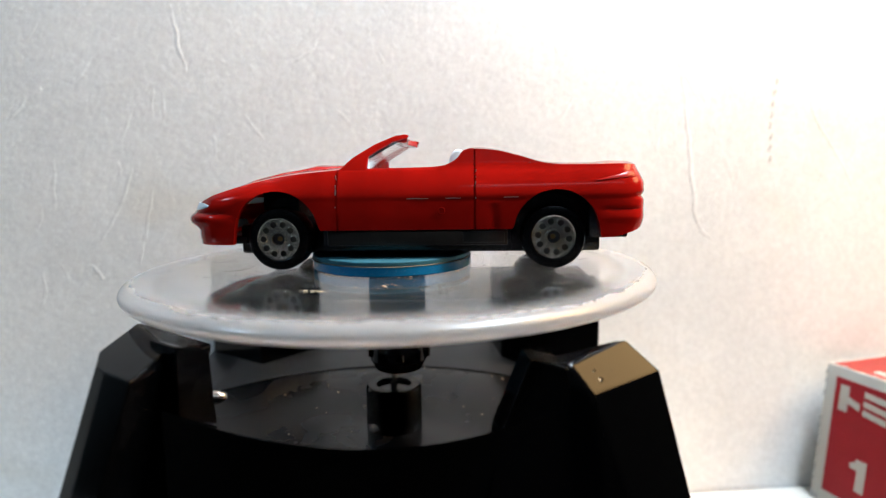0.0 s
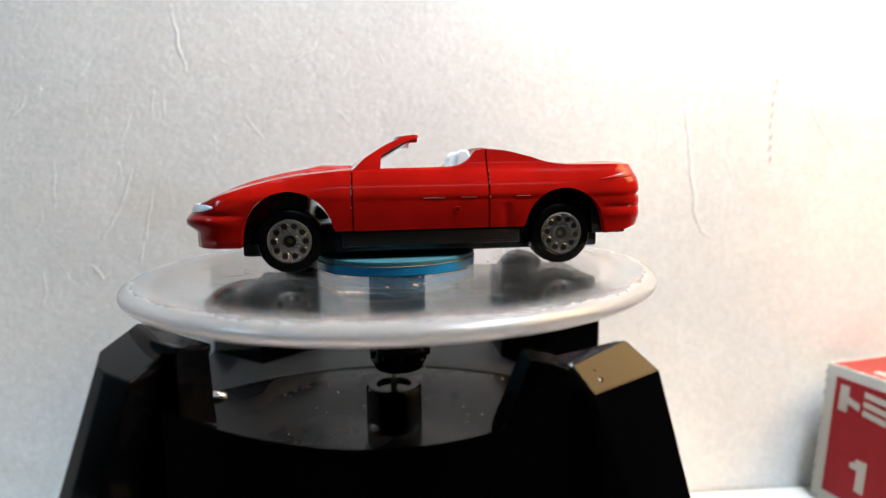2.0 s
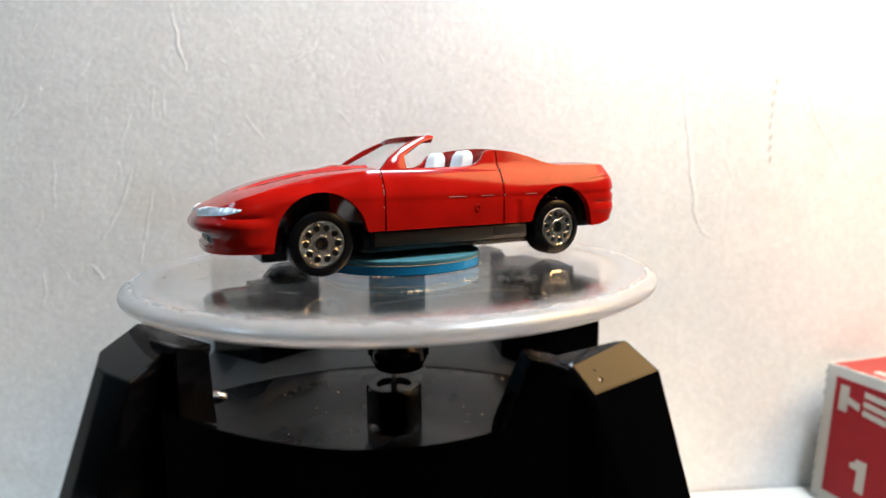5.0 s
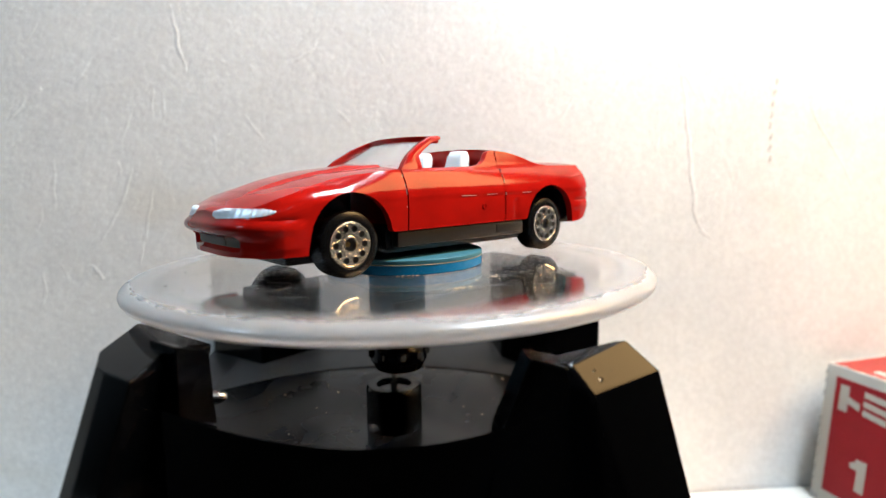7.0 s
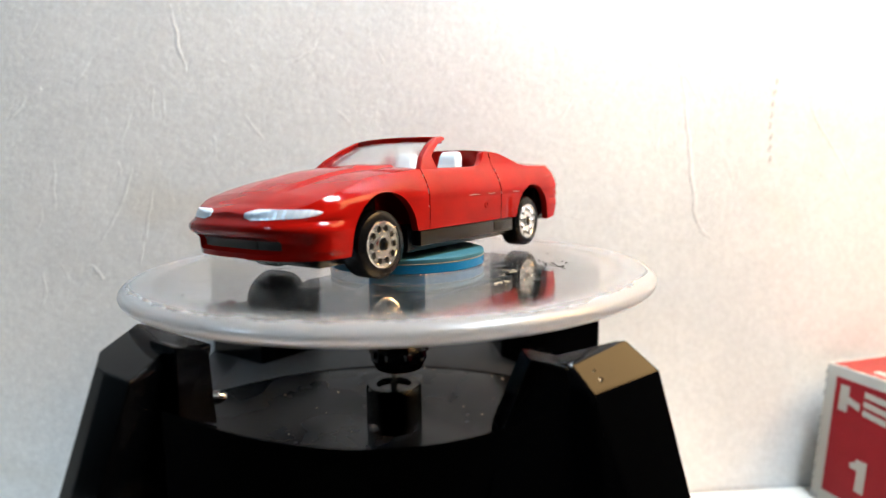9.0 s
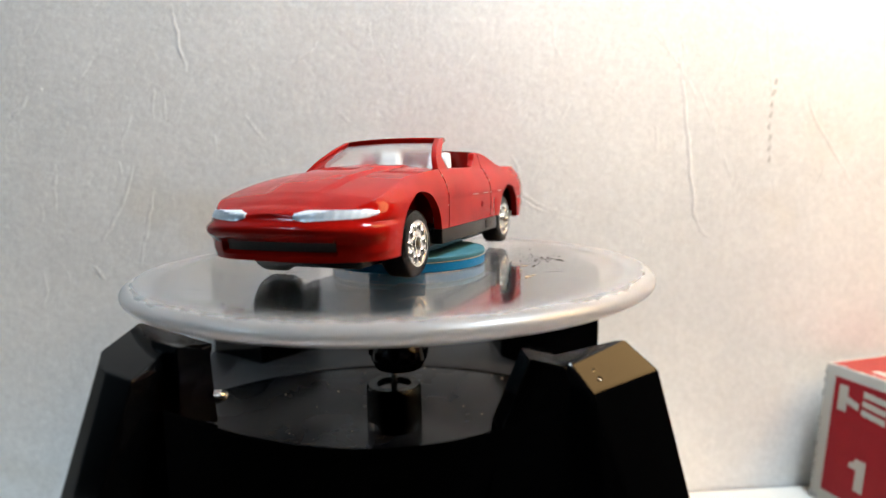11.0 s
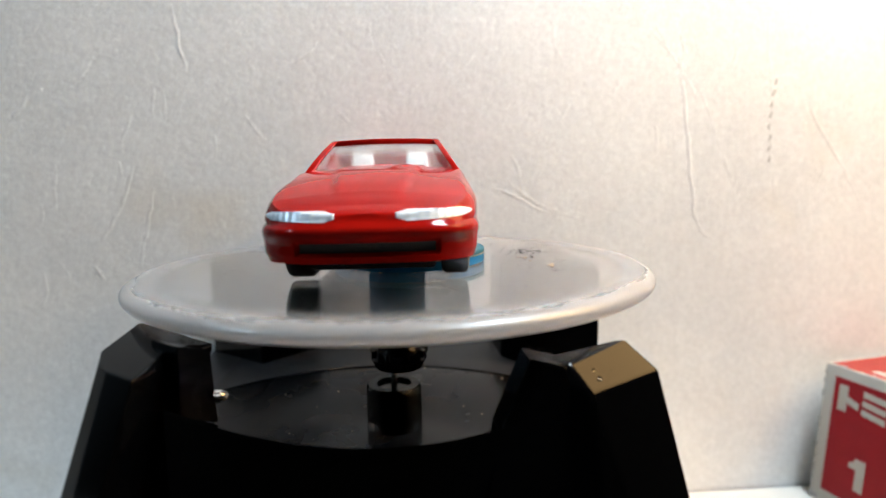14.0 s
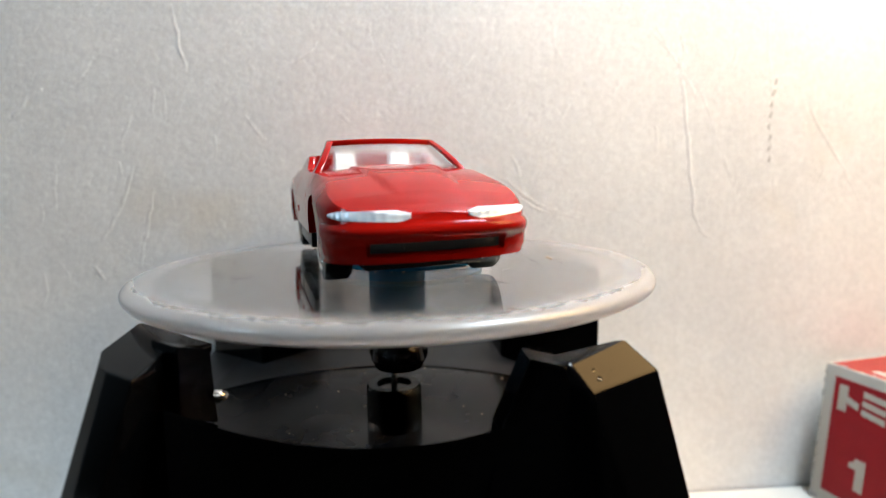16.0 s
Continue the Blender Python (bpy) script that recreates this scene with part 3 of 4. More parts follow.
def flank(x, z):
    """The share of the half width at height z, with the pressed crease along the side."""
    lower = 1 - 0.018 * clip01((4.5 - z) / 4.5) ** 1.5
    upper = 1 - 0.135 * clip01((z - 6.6) / 4.6) ** 1.7 - 0.06 * clip01((z - 11) / 3)
    groove = (-0.003 * math.exp(-((z - 6.0) / 0.3) ** 2) + 0.004 * math.exp(-((z - 6.7) / 0.6) ** 2)) * (0.35 + 0.65 * smooth((x - 2) / 6))
    bumper = (0.010 * math.exp(-((z - 3.0) / 0.5) ** 2) - 0.012 * math.exp(-((z - 4.3) / 0.25) ** 2)) * (clip01((-23 - x) / 3) + clip01((x - 34) / 2))
    rib = -0.012 * math.exp(-((x - 18.2) / 0.7) ** 2) * clip01((5.4 - z) / 0.5)
    sh = curve(SHOULDER, x)
    front = clip01((-9 - x) / 8)
    upper -= 0.085 * front * clip01((z - sh + 2.6) / 2.6) ** 1.6
    bumper += 0.028 * clip01((-23 - x) / 4) * smooth((z + 0.6) / 1.0) * smooth((4.4 - z) / 0.8)
    return lower * upper + groove + bumper + rib


def setback(x, y, z):
    """How far the nose and tail lean in at height z."""
    d = 0.0
    w = clip01((-27 - x) / 5)
    d += w * (1.5 * smooth((3.0 - z) / 1.6) + 0.85 * smooth((z - 3.5) / 1.4) + 0.6 * clip01((z - 4.6) / 2))
    if abs(y) < 9.6:
        d += w * 0.9 * smooth((z - 0.1) / 0.3) * smooth((2.2 - z) / 0.3) * smooth((9.6 - abs(y)) / 0.6)
    v = clip01((x - 37.5) / 3)
    d -= v * (1.1 * clip01((z - 8.5) / 2.5) + 0.8 * clip01((2.5 - z) / 2.5) + 0.45 * math.exp(-((z - 6.3) / 0.35) ** 2))
    return d


def side_point(x, z, s):
    y = half_width(x) * flank(x, z)
    return (x + setback(x, y, z), s * y, z)


def deck_z(x, u):
    """Top surface at share u of the shoulder's breadth."""
    a, b = curve(SHOULDER, x), curve(TOP, x)
    z = a + (b - a) * (1 - u ** (2.6 - 0.6 * clip01((-9 - x) / 8)))
    if -29 < x < -5:
        z += 0.36 * smooth((x + 29) / 6) * smooth((0.60 + 0.01 * (x + 5) - u) / 0.05)
    if x > 24:
        z -= 0.25 * smooth((x - 24) / 3) * smooth((0.8 - u) / 0.08) * smooth((38 - x) / 2)
    return z


def stations(a, b, step):
    n = max(2, int(round((b - a) / step)))
    return [a + (b - a) * i / n for i in range(n + 1)]


LEVELS = [-1.0, -0.5, 0.0, 0.3, 0.6, 1.0, 1.5, 2.0, 2.3, 2.7, 3.1, 3.6, 4.0, 4.3, 4.6, 5.0, 5.4, 5.7, 5.9, 6.1, 6.3, 6.6, 7.0, 7.6, 8.3, 9.0, 9.8, 10.5, 11.2, 12.0, 12.8, 13.4, 14.0]


def side_column(bm, x, s, lip=1.3):
    lo, hi = bottom(x), curve(SHOULDER, x)
    hi = max(hi, lo + 0.2)
    px, py, pz = side_point(x, lo, s)
    inner = bm.verts.new((px, s * max(0.0, abs(py) - lip), lo + 0.02))
    col = [inner]
    for z in [lo] + [min(max(v, lo), hi) for v in LEVELS] + [hi]:
        col.append(bm.verts.new(side_point(x, z, s)))
    return col


def body_shell(xs):
    bm = bmesh.new()
    cols = []
    us = [1 - i / 24 for i in range(1, 48)]
    for x in xs:
        left, right = side_column(bm, x, -1), side_column(bm, x, 1)
        ys = half_width(x) * flank(x, curve(SHOULDER, x))
        mid = []
        for u in us:
            z = deck_z(x, abs(u))
            z += 0.38 * math.exp(-((x + 11.5) / 2.2) ** 2 - ((-u * ys + 4.2) / 1.8) ** 2)
            mid.append(bm.verts.new((x + setback(x, u * ys, z), -u * ys, z)))
        cols.append(left + mid + right[::-1])
        if x in (xs[0], xs[-1]) and (x < -30 or x > 38):
            skin(bm, [left, right])
            half = len(mid) // 2
            skin(bm, [[left[-1]] + mid[:half + 1], [right[-1]] + mid[:half - 1:-1]])
    skin(bm, cols)
    bmesh.ops.remove_doubles(bm, verts=bm.verts[:], dist=0.004)
    bmesh.ops.recalc_face_normals(bm, faces=bm.faces)
    return bm


def cap(bm, x, top):
    """Closes the shell inside with a bulkhead at x."""
    w = half_width(x) * 0.82
    return box(x - 0.4, x + 0.4, -w, w, 0.5, top, 0.1, 1, bm)


nose_x = [NOSE + 13.4 * (i / 60) ** 2.0 for i in range(61)]
front = body_shell([x + 0.02 for x in nose_x[:1]] + nose_x[1:] + stations(-20.0, -6.55, 0.33)[1:])
cap(front, -7.2, 10.3)
front_body = part("front_body", front, M_RED, car, "glossy red enamelled nose and bonnet", shift=SHIFT)
tail_x = [TAIL - 12.4 * (1 - i / 45) ** 2.0 for i in range(46)]
rear = body_shell(stations(15.45, 30.6, 0.33) + tail_x[1:-1] + [TAIL - 0.02])
cap(rear, 16.0, 12.8)
rear_body = part("rear_body", rear, M_RED, car, "glossy red enamelled rear deck and wings", shift=SHIFT)


def door(s):
    bm = bmesh.new()
    cols = []
    for x in stations(-6.3, 15.2, 0.33):
        col = side_column(bm, x, s)
        top = col[-1].co
        for dy, dz in ((0.25, 0.12), (1.0, 0.12), (1.3, -0.1), (1.3, -6.0)):
            col.append(bm.verts.new((top.x, top.y - s * dy, top.z + dz)))
        cols.append(col)
    skin(bm, cols)
    for col in (cols[0], cols[-1]):
        try:
            bm.faces.new(col)
        except ValueError:
            pass
    bmesh.ops.remove_doubles(bm, verts=bm.verts[:], dist=0.004)
    bmesh.ops.recalc_face_normals(bm, faces=bm.faces)
    d = part("door", bm, M_RED, car, shift=SHIFT)
    y = s * 14.9 * flank(10.0, 4.3)
    turn = pose(0, 0, 0, 90, 0, 0)
    lock = lathe([(0, -0.12), (0.28, -0.12), (0.3, 0.1), (0.52, 0.12), (0.6, 0.0), (0.6, -0.1)], 20, m=Matrix.Translation((10.1, y, 4.35)) @ (turn if s < 0 else pose(0, 0, 0, -90, 0, 0)))
    part("door_lock", lock, M_RED, d, "small round door lock dimple", shift=SHIFT)
    return d


door(-1)
door(1)


def jamb(x, s):
    """A strip of body metal behind a door seam."""
    bm = bmesh.new()
    hi = curve(SHOULDER, x) - 0.15
    rows = []
    for k in range(25):
        z = 1.6 + (hi - 1.6) * k / 24
        y = abs(side_point(x, z, 1)[1])
        rows.append([bm.verts.new((x + dx, s * (y - dy), z)) for dx, dy in ((-0.5, 0.35), (0.5, 0.35), (0.5, 1.0), (-0.5, 1.0), (-0.5, 0.35))])
    skin(bm, rows)
    bmesh.ops.remove_doubles(bm, verts=bm.verts[:], dist=0.004)
    bmesh.ops.recalc_face_normals(bm, faces=bm.faces)
    part("door_jamb", bm, M_RED, car, shift=SHIFT)


for seam in (-6.42, 15.32):
    for side in (-1, 1):
        jamb(seam, side)


def chips(s, n, seed):
    """Flakes of bare metal where the enamel has worn off the edges."""
    rnd = random.Random(seed)
    bm = bmesh.new()
    for k in range(n):
        if k % 3:
            x, z = (-6.62 if k % 2 else 15.5) + rnd.uniform(-0.05, 0.05), rnd.uniform(5.0, 10.6)
            dx, dz = rnd.uniform(0.03, 0.06), rnd.uniform(0.12, 0.5)
        else:
            x, z = rnd.uniform(4.5, 21.0), 6.33 + rnd.uniform(-0.06, 0.06)
            dx, dz = rnd.uniform(0.4, 1.3), rnd.uniform(0.025, 0.05)
        y = abs(side_point(x, z, 1)[1])
        lo, hi = sorted((s * (y - 0.2), s * (y + 0.05)))
        box(x - dx, x + dx, lo, hi, z - dz, z + dz, 0.0, 1, bm)
    return bm


M_CHIP = plain("bare_metal", (0.50, 0.36, 0.33), 0.35, metal=0.6, vary=0.2, bump=0.0)
tagged(part("paint_chips", chips(-1, 17, 11), M_CHIP, car, "pale chips in the enamel", shift=SHIFT), kind="stuff")
tagged(part("paint_chips", chips(1, 16, 12), M_CHIP, car, "pale chips in the enamel", shift=SHIFT), kind="stuff")

# windscreen frame: two pillars and a header
def pillar(s):
    outline = [(-6.5, 10.7), (-4.2, 12.9), (-1.0, 14.9), (2.2, 16.3), (3.9, 16.6), (4.7, 16.4), (4.4, 15.9), (2.2, 15.3), (-0.2, 14.0), (-1.7, 13.0), (-1.9, 10.7)]
    bm = prism(outline, -0.55, 0.55)
    bmesh.ops.bevel(bm, geom=bm.edges[:], offset=0.14, segments=2, profile=0.5, affect="EDGES")
    for v in bm.verts:
        v.co.y += s * (12.5 - (v.co.z - 11) * 0.60)
    return part("windscreen_pillar", bm, M_RED, car, shift=SHIFT)


pillar(-1)
pillar(1)
bm = box(2.5, 4.5, -9.6, 9.6, 15.25, 16.45, 0.3, 2)
bmesh.ops.subdivide_edges(bm, edges=[e for e in bm.edges if abs(e.verts[0].co.y - e.verts[1].co.y) > 5], cuts=16)
for v in bm.verts:
    k = 1 - (v.co.y / 9.6) ** 2
    v.co.x -= 1.5 * k
    v.co.z += 0.25 * k
part("windscreen_header", bm, M_RED, car, shift=SHIFT)
bm = bmesh.new()
grid = []
for i in range(9):
    s = i / 8
    row = []
    for j in range(21):
        u = -1 + j / 10
        k = 1 - u * u
        y = u * (11.9 - 2.9 * s)
        row.append((-5.6 - 2.2 * k + (8.6 + 0.7 * k) * s, y, 10.9 + 0.5 * k + (5.0 - 0.3 * k) * s))
    grid.append(row)
outer = [[bm.verts.new(p) for p in r] for r in grid]
inner = [[bm.verts.new((p[0] + 0.25, p[1], p[2] - 0.3)) for p in r] for r in grid]
skin(bm, outer)
skin(bm, inner)
for a, b in ((outer[0], inner[0]), (outer[-1], inner[-1]), ([r[0] for r in outer], [r[0] for r in inner]), ([r[-1] for r in outer], [r[-1] for r in inner])):
    skin(bm, [a, b])
bmesh.ops.recalc_face_normals(bm, faces=bm.faces)
screen = part("windscreen", bm, M_SCREEN, car, "slightly hazy clear plastic windscreen", shift=SHIFT)
screen.visible_shadow = False

# interior
part("interior_tub", box(-7, 15.6, -11.2, 11.2, 1.2, 3.0, 0.3), M_SEAT, car, "white plastic interior floor", shift=SHIFT)
bm = hull([(-7.2, s * 11.0, z) for s in (-1, 1) for z in (3, 10.4)] + [(-1.5, s * 11.0, z) for s in (-1, 1) for z in (3, 9.2)] + [(-3.5, s * 11.0, 10.6) for s in (-1, 1)], 0.3)
part("dashboard", bm, M_SEAT, car, "white plastic dashboard", shift=SHIFT)
bm = lathe([(1.5, -0.25), (1.9, -0.25), (2.05, 0), (1.9, 0.25), (1.5, 0.25), (1.35, 0), (1.5, -0.25)], 32, m=pose(0.6, -5.4, 9.4, 0, -62, 0))
join(bm, box(-0.5, 0.3, -5.6, -5.2, 8.2, 9.3))
part("steering_wheel", bm, M_SEAT, car, shift=SHIFT)


def seat(y):
    bm = box(3.5, 10.5, y - 3.2, y + 3.2, 3.0, 6.2, 0.8, 3)
    st = part("seat", bm, M_SEAT, car, "white moulded bucket seat", shift=SHIFT)
    bm = prism([(9.6, 5.5), (11.9, 5.5), (13.8, 13.0), (13.3, 14.1), (12.2, 14.2), (11.3, 13.2)], -2.4, 2.4)
    bmesh.ops.bevel(bm, geom=bm.edges[:], offset=0.75, segments=3, profile=0.6, affect="EDGES", clamp_overlap=True)
    for v in bm.verts:
        v.co.y = v.co.y * (1.25 - 0.42 * smooth((v.co.z - 9.5) / 3.5)) + y
    part("backrest", bm, M_SEAT, st, shift=SHIFT)


seat(-5.4)
seat(5.4)
ys = half_width(15.45) * flank(15.45, curve(SHOULDER, 15.45))
arc = [(ys * k / 12, deck_z(15.45, abs(k) / 12) - 0.05) for k in range(-12, 13)]
bm = prism([(-11.0, 3.0)] + arc + [(11.0, 3.0)], -0.35, 0.35)
bmesh.ops.transform(bm, matrix=Matrix.Translation((15.2, 0, 0)) @ pose(0, 0, 0, 0, 0, 90), verts=bm.verts)
part("rear_bulkhead", bm, M_RED, car, "red bulkhead behind the seats", shift=SHIFT)


# lamps on the skin
def skin_x(y, z):
    """Where the nose's skin lies at breadth y and height z."""
    x = -30.0
    for _ in range(4):
        k = min(0.985, abs(y) / (14.9 * flank(x, z)))
        x = -18 - 15.6 * (1 - k ** 3.5) ** (1 / 3.5)
    return x + setback(x, y, z)


def headlamp(s):
    bm = bmesh.new()
    n, m, rows = 64, 6, []
    for i in range(n + 1):
        u = i / n
        y = 4.0 + 9.75 * (1 - (1 - u) ** 1.6)
        lo, hi = 4.55 + 0.45 * u, 6.0 - 0.1 * u
        taper = min(1.0, (0.45 + 6 * u), (0.28 + 2.6 * (1 - u)))
        zc, hz = (lo + hi) / 2, (hi - lo) / 2 * taper
        row = []
        for j in range(m + 1):
            z = zc + hz * (2 * j / m - 1)
            x = max(skin_x(y, z), -33.5 + 2.8 * (z - 5.2))
            out = 0.05 + 0.06 * math.sin(math.pi * j / m) + 0.05 * (i % 6 < 3)
            k = (y / 14.9) ** 2.0
            row.append(bm.verts.new((x - out * (1 - 0.55 * k), s * (y + out * 0.8 * k), z)))
        rows.append(row)
    skin(bm, rows)
    back = []
    for row in rows:
        back.append([bm.verts.new((v.co.x + 1.2, v.co.y - s * 0.9, v.co.z)) for v in row])
    skin(bm, back)
    for a, b in ((rows[0], back[0]), (rows[-1], back[-1]), ([r[0] for r in rows], [r[0] for r in back]), ([r[-1] for r in rows], [r[-1] for r in back])):
        skin(bm, [a, b])
    bmesh.ops.recalc_face_normals(bm, faces=bm.faces)
    part("headlight", bm, M_LAMP, car, "long silver-painted headlight", shift=SHIFT)


headlamp(-1)
headlamp(1)
def nose_patch(y0, y1, z0, z1, out, thick):
    """A panel that follows the nose's skin."""
    bm = bmesh.new()
    rows, back = [], []
    for i in range(25):
        y = y0 + (y1 - y0) * i / 24
        rows.append([bm.verts.new((skin_x(y, z) - out, y, z)) for z in (z0, (z0 + z1) / 2, z1)])
        back.append([bm.verts.new((v.co.x + thick, v.co.y, v.co.z)) for v in rows[-1]])
    skin(bm, rows)
    skin(bm, back)
    for a, b in ((rows[0], back[0]), (rows[-1], back[-1]), ([r[0] for r in rows], [r[0] for r in back]), ([r[-1] for r in rows], [r[-1] for r in back])):
        skin(bm, [a, b])
    bmesh.ops.recalc_face_normals(bm, faces=bm.faces)
    return bm


gr = part("grille", nose_patch(-8.9, 8.9, 0.45, 1.85, 0.10, 0.5), M_HOLE, car, "black recessed lower air intake", shift=SHIFT)
part("intake_plate", nose_patch(-4.6, 4.6, 0.6, 1.7, 0.25, 0.3), M_HOLE, gr, shift=SHIFT)
for s in (-1, 1):
    bm = lathe([(0, 0), (0.6, 0), (0.7, 0.2), (0.5, 0.22), (0.45, 0.1), (0, 0.1)], 20, m=Matrix.Translation((-29.6, s * 11.0, 1.1)) @ pose(0, 0, 0, 0, -90, s * -25))
    part("fog_lamp", bm, M_RED, car, shift=SHIFT)
    tl = hull([(40.2, s * 12.55, z) for z in (8.6, 10.1)] + [(41.3, s * 10.4, z) for z in (8.5, 10.0)] + [(38.0, s * 13.45, z) for z in (8.9, 9.9)] + [(39.0, s * 9.0, z) for z in (8.6, 10.4)], 0.2)
    part("tail_lamp", tl, M_TAIL, car, "glossy orange-red tail lamp", shift=SHIFT)

def tail_wedge(s):
    """The tail lamp's pointed end, drawn forward along the wing."""
    bm = bmesh.new()
    rows = []
    for k in range(21):
        x = 34.0 + 6.6 * k / 20
        lo, hi = 8.75 + 0.04 * (x - 34), 8.85 + 0.25 * (x - 34)
        row = []
        for j in range(5):
            z = lo + (hi - lo) * j / 4
            px, py, pz = side_point(x, z, s)
            row.append(bm.verts.new((px, py + s * (0.12 if 0 < j < 4 else -0.1), pz)))
        rows.append(row)
    skin(bm, rows)
    bmesh.ops.recalc_face_normals(bm, faces=bm.faces)
    return bm


for s in (-1, 1):
    part("tail_lamp_wedge", tail_wedge(s), M_TAIL, car, shift=SHIFT)

# chassis
chassis = part("chassis", box(-24.5, 36, -8.8, 8.8, -2.9, 2.0, 0.5), M_BLACK, car, "black chassis plate resting on the pad", shift=SHIFT)
part("front_valance", box(-28.5, -22.6, -11.0, 11.0, -1.0, 0.2, 0.2), M_BLACK, chassis, shift=SHIFT)
part("front_axle_block", box(-19.8, -13.8, -10.2, 10.2, 0.0, 8.2, 0.3), M_BLACK, chassis, shift=SHIFT)
part("rear_axle_block", box(21.0, 35.6, -9.6, 9.6, 0.0, 9.5, 0.3), M_BLACK, chassis, shift=SHIFT)
part("floor_pan", box(-9.4, 21.2, -12.6, 12.6, -2.2, 2.2, 0.3), M_BLACK, chassis, shift=SHIFT)
part("rear_valance", box(33.4, 39.5, -12.4, 12.4, -0.3, 6.5, 0.3), M_BLACK, chassis, shift=SHIFT)
for s in (-1, 1):
    y0, y1 = sorted((s * 12.4, s * 14.35))
    bm = box(-8.2, 20.4, y0, y1, -1.15, 1.3, 0.25)
    part("side_sill", bm, M_SILL, chassis, "black side sill with worn edge", shift=SHIFT)
    part("sill_step", box(13.4, 20.0, y0 + 0.15 * s, y1 + 0.15 * s, -0.7, 1.1, 0.2), M_SILL, chassis, shift=SHIFT)


def wheel(x, s):
    """A wheel; its outer face lies 13.74 mm from the middle."""
    tyre = lathe([(3.4, 0.12), (3.6, 0.26), (4.1, 0.26), (4.85, -0.05), (5.08, -0.5), (5.08, -3.4), (4.6, -3.9), (3.5, -4.1), (0, -4.1)], 72)
    m = Matrix.Translation((x, s * 13.6, 0)) @ pose(0, 0, 0, 90 if s < 0 else -90, 0, 0) @ pose(0, 0, 0, 0, 0, random.uniform(0, 36))
    bmesh.ops.transform(tyre, matrix=m, verts=tyre.verts)
    w = part("wheel", tyre, M_TYRE, car, "black plastic tyre", shift=SHIFT)
    bm = bmesh.new()

    def ring(cx, cy, r, n):
        vs = [bm.verts.new((cx + r * math.cos(2 * math.pi * i / n), cy + r * math.sin(2 * math.pi * i / n), 0.1)) for i in range(n)]
        return [bm.edges.new((vs[i], vs[(i + 1) % n])) for i in range(n)]

    edges = ring(0, 0, 3.52, 60) + ring(0, 0, 0.95, 24)
    for i in range(10):
        a = 2 * math.pi * i / 10
        edges += ring(2.44 * math.cos(a), 2.44 * math.sin(a), 0.49, 14)
    bmesh.ops.triangle_fill(bm, edges=edges, use_beauty=True)
    got = bmesh.ops.extrude_face_region(bm, geom=bm.faces[:])
    bmesh.ops.translate(bm, vec=(0, 0, -0.9), verts=[g for g in got["geom"] if isinstance(g, bmesh.types.BMVert)])
    bmesh.ops.recalc_face_normals(bm, faces=bm.faces)
    join(bm, lathe([(3.2, 0.09), (3.25, 0.22), (3.44, 0.27), (3.54, 0.1), (3.2, 0.09)], 60))
    join(bm, lathe([(0.95, 0.08), (1.0, 0.3), (1.25, 0.3), (1.35, 0.08), (0.95, 0.08)], 32))
    for i in range(10):
        a = 2 * math.pi * i / 10
        join(bm, lathe([(0.47, 0.06), (0.50, 0.2), (0.58, 0.2), (0.66, 0.08), (0.47, 0.06)], 14, m=Matrix.Translation((2.44 * math.cos(a), 2.44 * math.sin(a), 0))))
    bmesh.ops.transform(bm, matrix=m, verts=bm.verts)
    part("rim", bm, M_CHROME, w, "silver rim with ten round holes", shift=SHIFT)
    bm = lathe([(0, -0.75), (3.5, -0.75), (3.5, -0.95), (0, -0.95)], 40, m=m)
    part("rim_back", bm, M_HOLE, w, shift=SHIFT)
    bm = lathe([(0, -0.55), (0.4, -0.6), (0.45, -0.9), (0, -0.9)], 20, m=m)
    part("axle_end", bm, M_AXLE, w, "dull brass axle end", shift=SHIFT)


for wx in (-16.34, 27.66):
    for ws in (-1, 1):
        wheel(wx, ws)

# ---- card box by the wall ----
BOX_AT = pose(0.1238, 0.0465, 0.0, 0, 0, 11)
card = thing("toy_box", BOX_AT, "small red and grey-white card toy box with white markings", "box")
# the printed face looks along -x; it runs from y = -78 to 0
part("carton", box(0, 27, -78, 0, 0, 41, 0.4), M_CARD, card)
part("red_panel", box(-0.06, 0.3, -74, -3.4, 4.0, 38.0), M_REDCARD, card, "dark red printed panel")
part("top_panel", box(0.8, 26, -77, -1.2, 40.6, 41.06), M_REDTOP, card, "scuffed orange-red printed top")


def face_bar(points):
    """A flat printed shape on the face; points are (distance from the far edge, height)."""
    bm = prism([(-a, z) for a, z in points], -0.05, 0.05)
    bmesh.ops.transform(bm, matrix=pose(-0.09, 0, 0, 0, 0, 90), verts=bm.verts)
    return bm


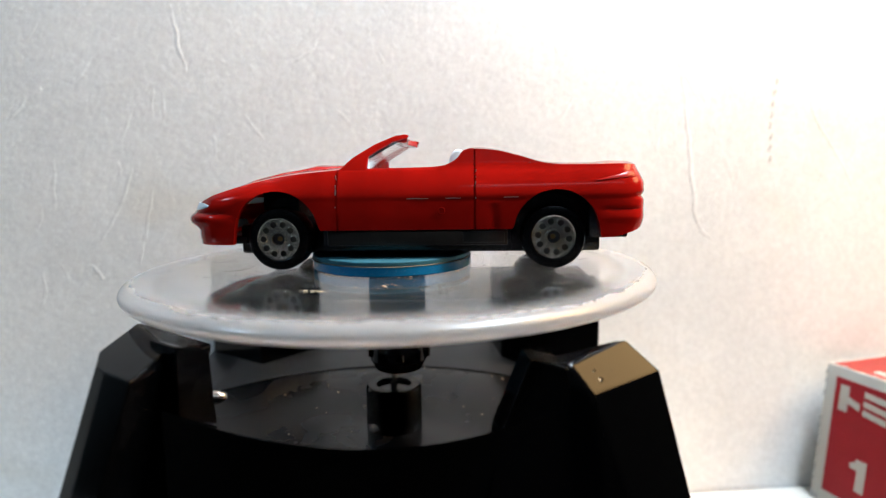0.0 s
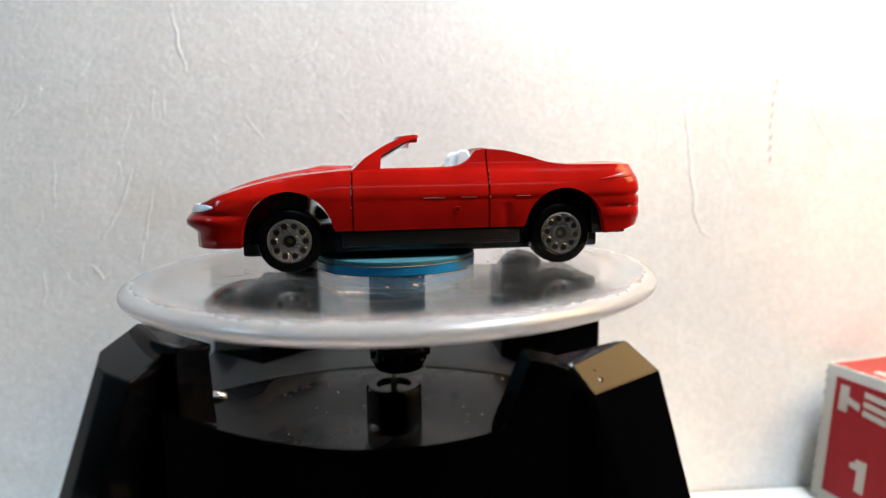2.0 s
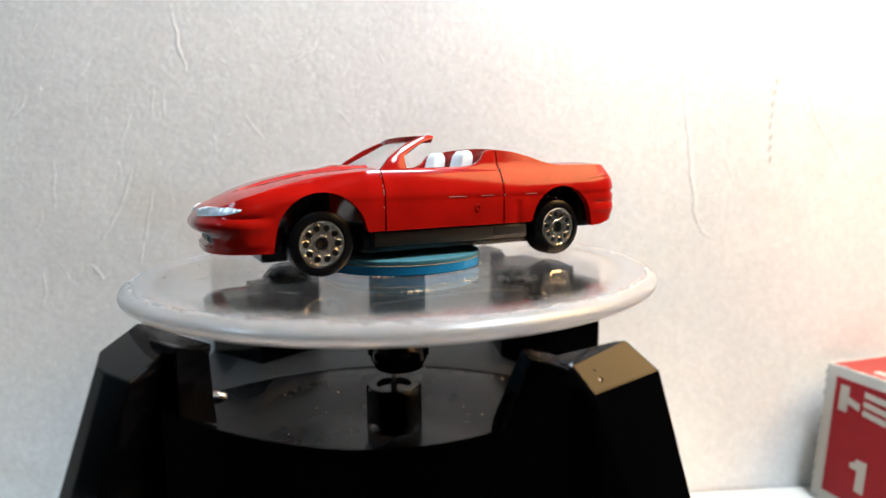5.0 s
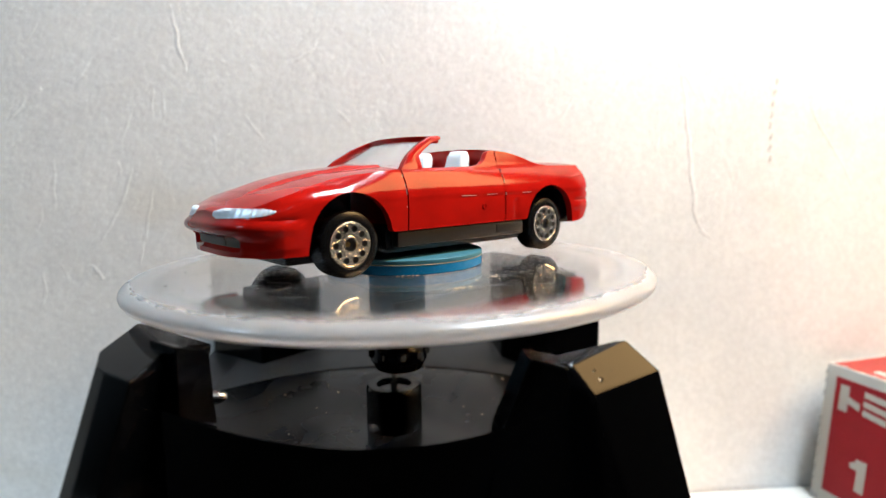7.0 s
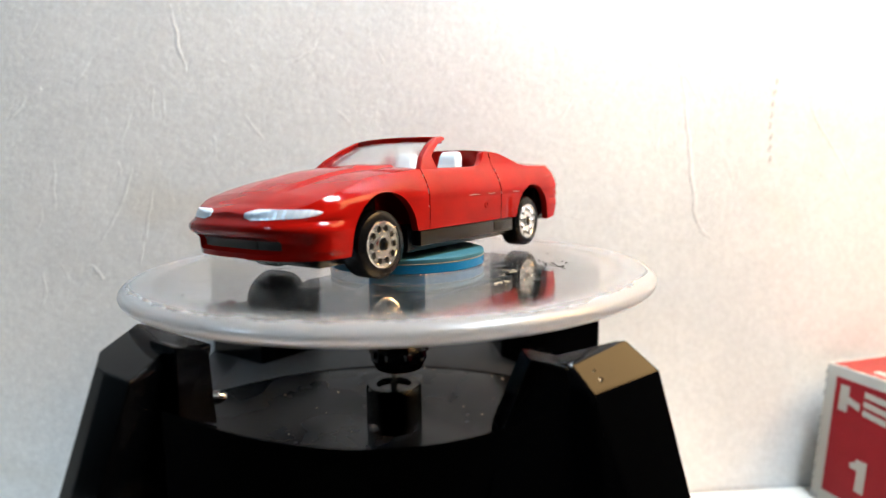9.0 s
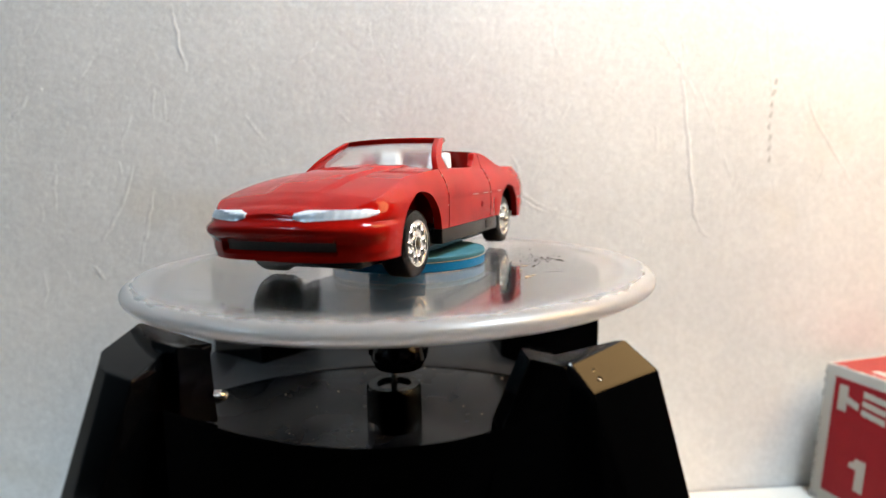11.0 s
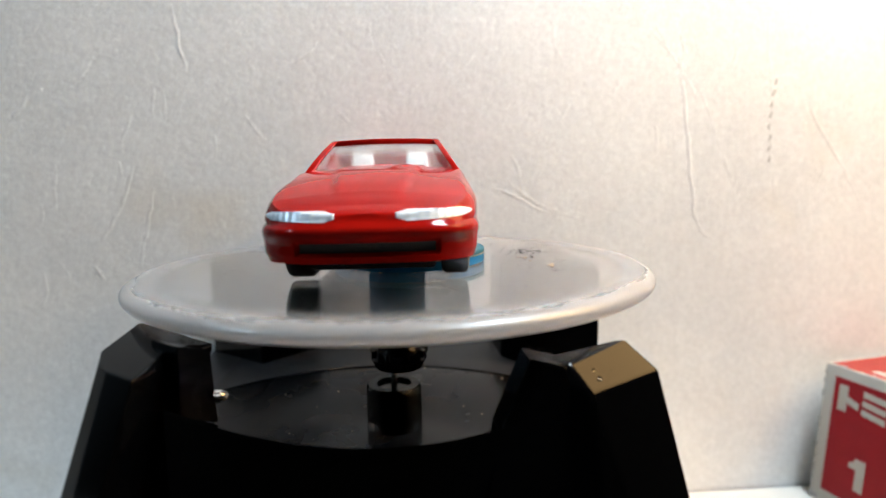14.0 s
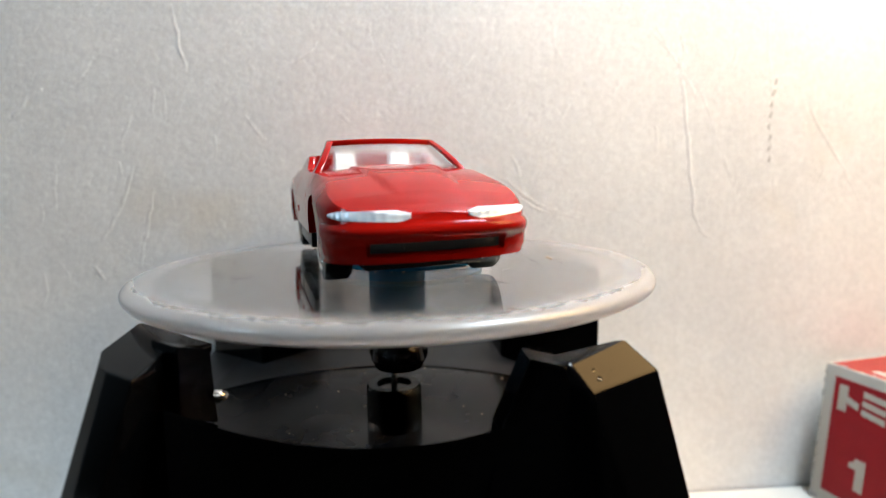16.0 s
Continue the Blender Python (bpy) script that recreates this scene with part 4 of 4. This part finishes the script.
for pts in ([(5.0, 36.2), (7.6, 36.2), (7.6, 28.8), (5.0, 28.8)], [(7.6, 33.4), (11.0, 32.4), (11.0, 30.4), (7.6, 31.4)],
            [(12.0, 36.4), (18.5, 35.8), (18.5, 34.2), (12.0, 34.7)], [(12.0, 33.8), (18.5, 33.1), (18.5, 31.5), (12.0, 32.2)], [(12.0, 31.3), (18.5, 30.5), (18.5, 28.9), (12.0, 29.7)],
            [(19.5, 31.4), (23.5, 30.8), (23.5, 29.2), (19.5, 29.7)]):
    part("print_bar", face_bar(pts), M_CARD, card)
part("number", face_bar([(12.2, 17.2), (15.2, 17.2), (15.2, 8.2), (12.7, 8.2), (12.7, 14.1), (10.6, 14.1), (10.6, 15.6), (11.8, 16.0)]), M_CARD, card, "pale printed number one")


rnd = random.Random(21)
for k in range(16):
    a, w = rnd.uniform(0.5, 26), rnd.uniform(0.3, 1.1)
    part("worn_edge", box(0.25, 0.25 + rnd.uniform(0.3, 1.3), -a - w, -a, 41.0, 41.09), M_CARD, card)
part("print_bar", box(3.5, 6.0, -17.0, -10.5, 41.0, 41.12), M_CARD, card)
part("print_bar", box(6.0, 20.0, -14.8, -12.6, 41.0, 41.12), M_CARD, card)
for k in range(12):
    z, h = rnd.uniform(1, 38), rnd.uniform(0.4, 2.0)
    part("worn_edge", box(-0.08, 0.1, -rnd.uniform(0.25, 0.6), 0.02, z, z + h), M_SCUFF, card)
part("worn_corner", box(-0.07, 1.2, -2.6, 0.05, -0.0, 1.6, 0.05, 1), M_SCUFF, card, "grey worn bottom corner")

# the old carton has sagged sideways
for piece in card.children:
    for v in piece.data.vertices:
        v.co.x += 0.075 * v.co.z

# ---- what turns ----
LEAN, DIP = -0.45, 0.45     # degrees by which the car leans up to the east, and dips to the south


def motions():
    turn = [(0, -8.1), (1, -3.2), (2, 2.6), (3, 8.9), (4, 15.4), (5, 21.9), (6, 28.4), (7, 34.9), (8, 41.5), (9, 48.1), (10, 54.9), (11, 62.0), (12, 69.5), (13, 77.3), (14, 85.5), (15, 94.0), (16, 102.5)]
    for turning, axis in ((platter, pose(0.0009, 0, DISC_TOP * MM, 0.25, LEAN, 0)), (pad, pose(0, 0, (DISC_TOP + 0.05) * MM, 0.25, LEAN, 0)),
                          (car, pose(0, 0, DISC_TOP * MM, DIP, LEAN, 0))):
        settle = pose(0, 0, 0.0002, -0.6) if turning is car else pose(0, 0, 0)
        walk(turning, [(t, axis @ pose(0, 0, 0, 0, 0, a) @ settle) for t, a in turn])


motions()
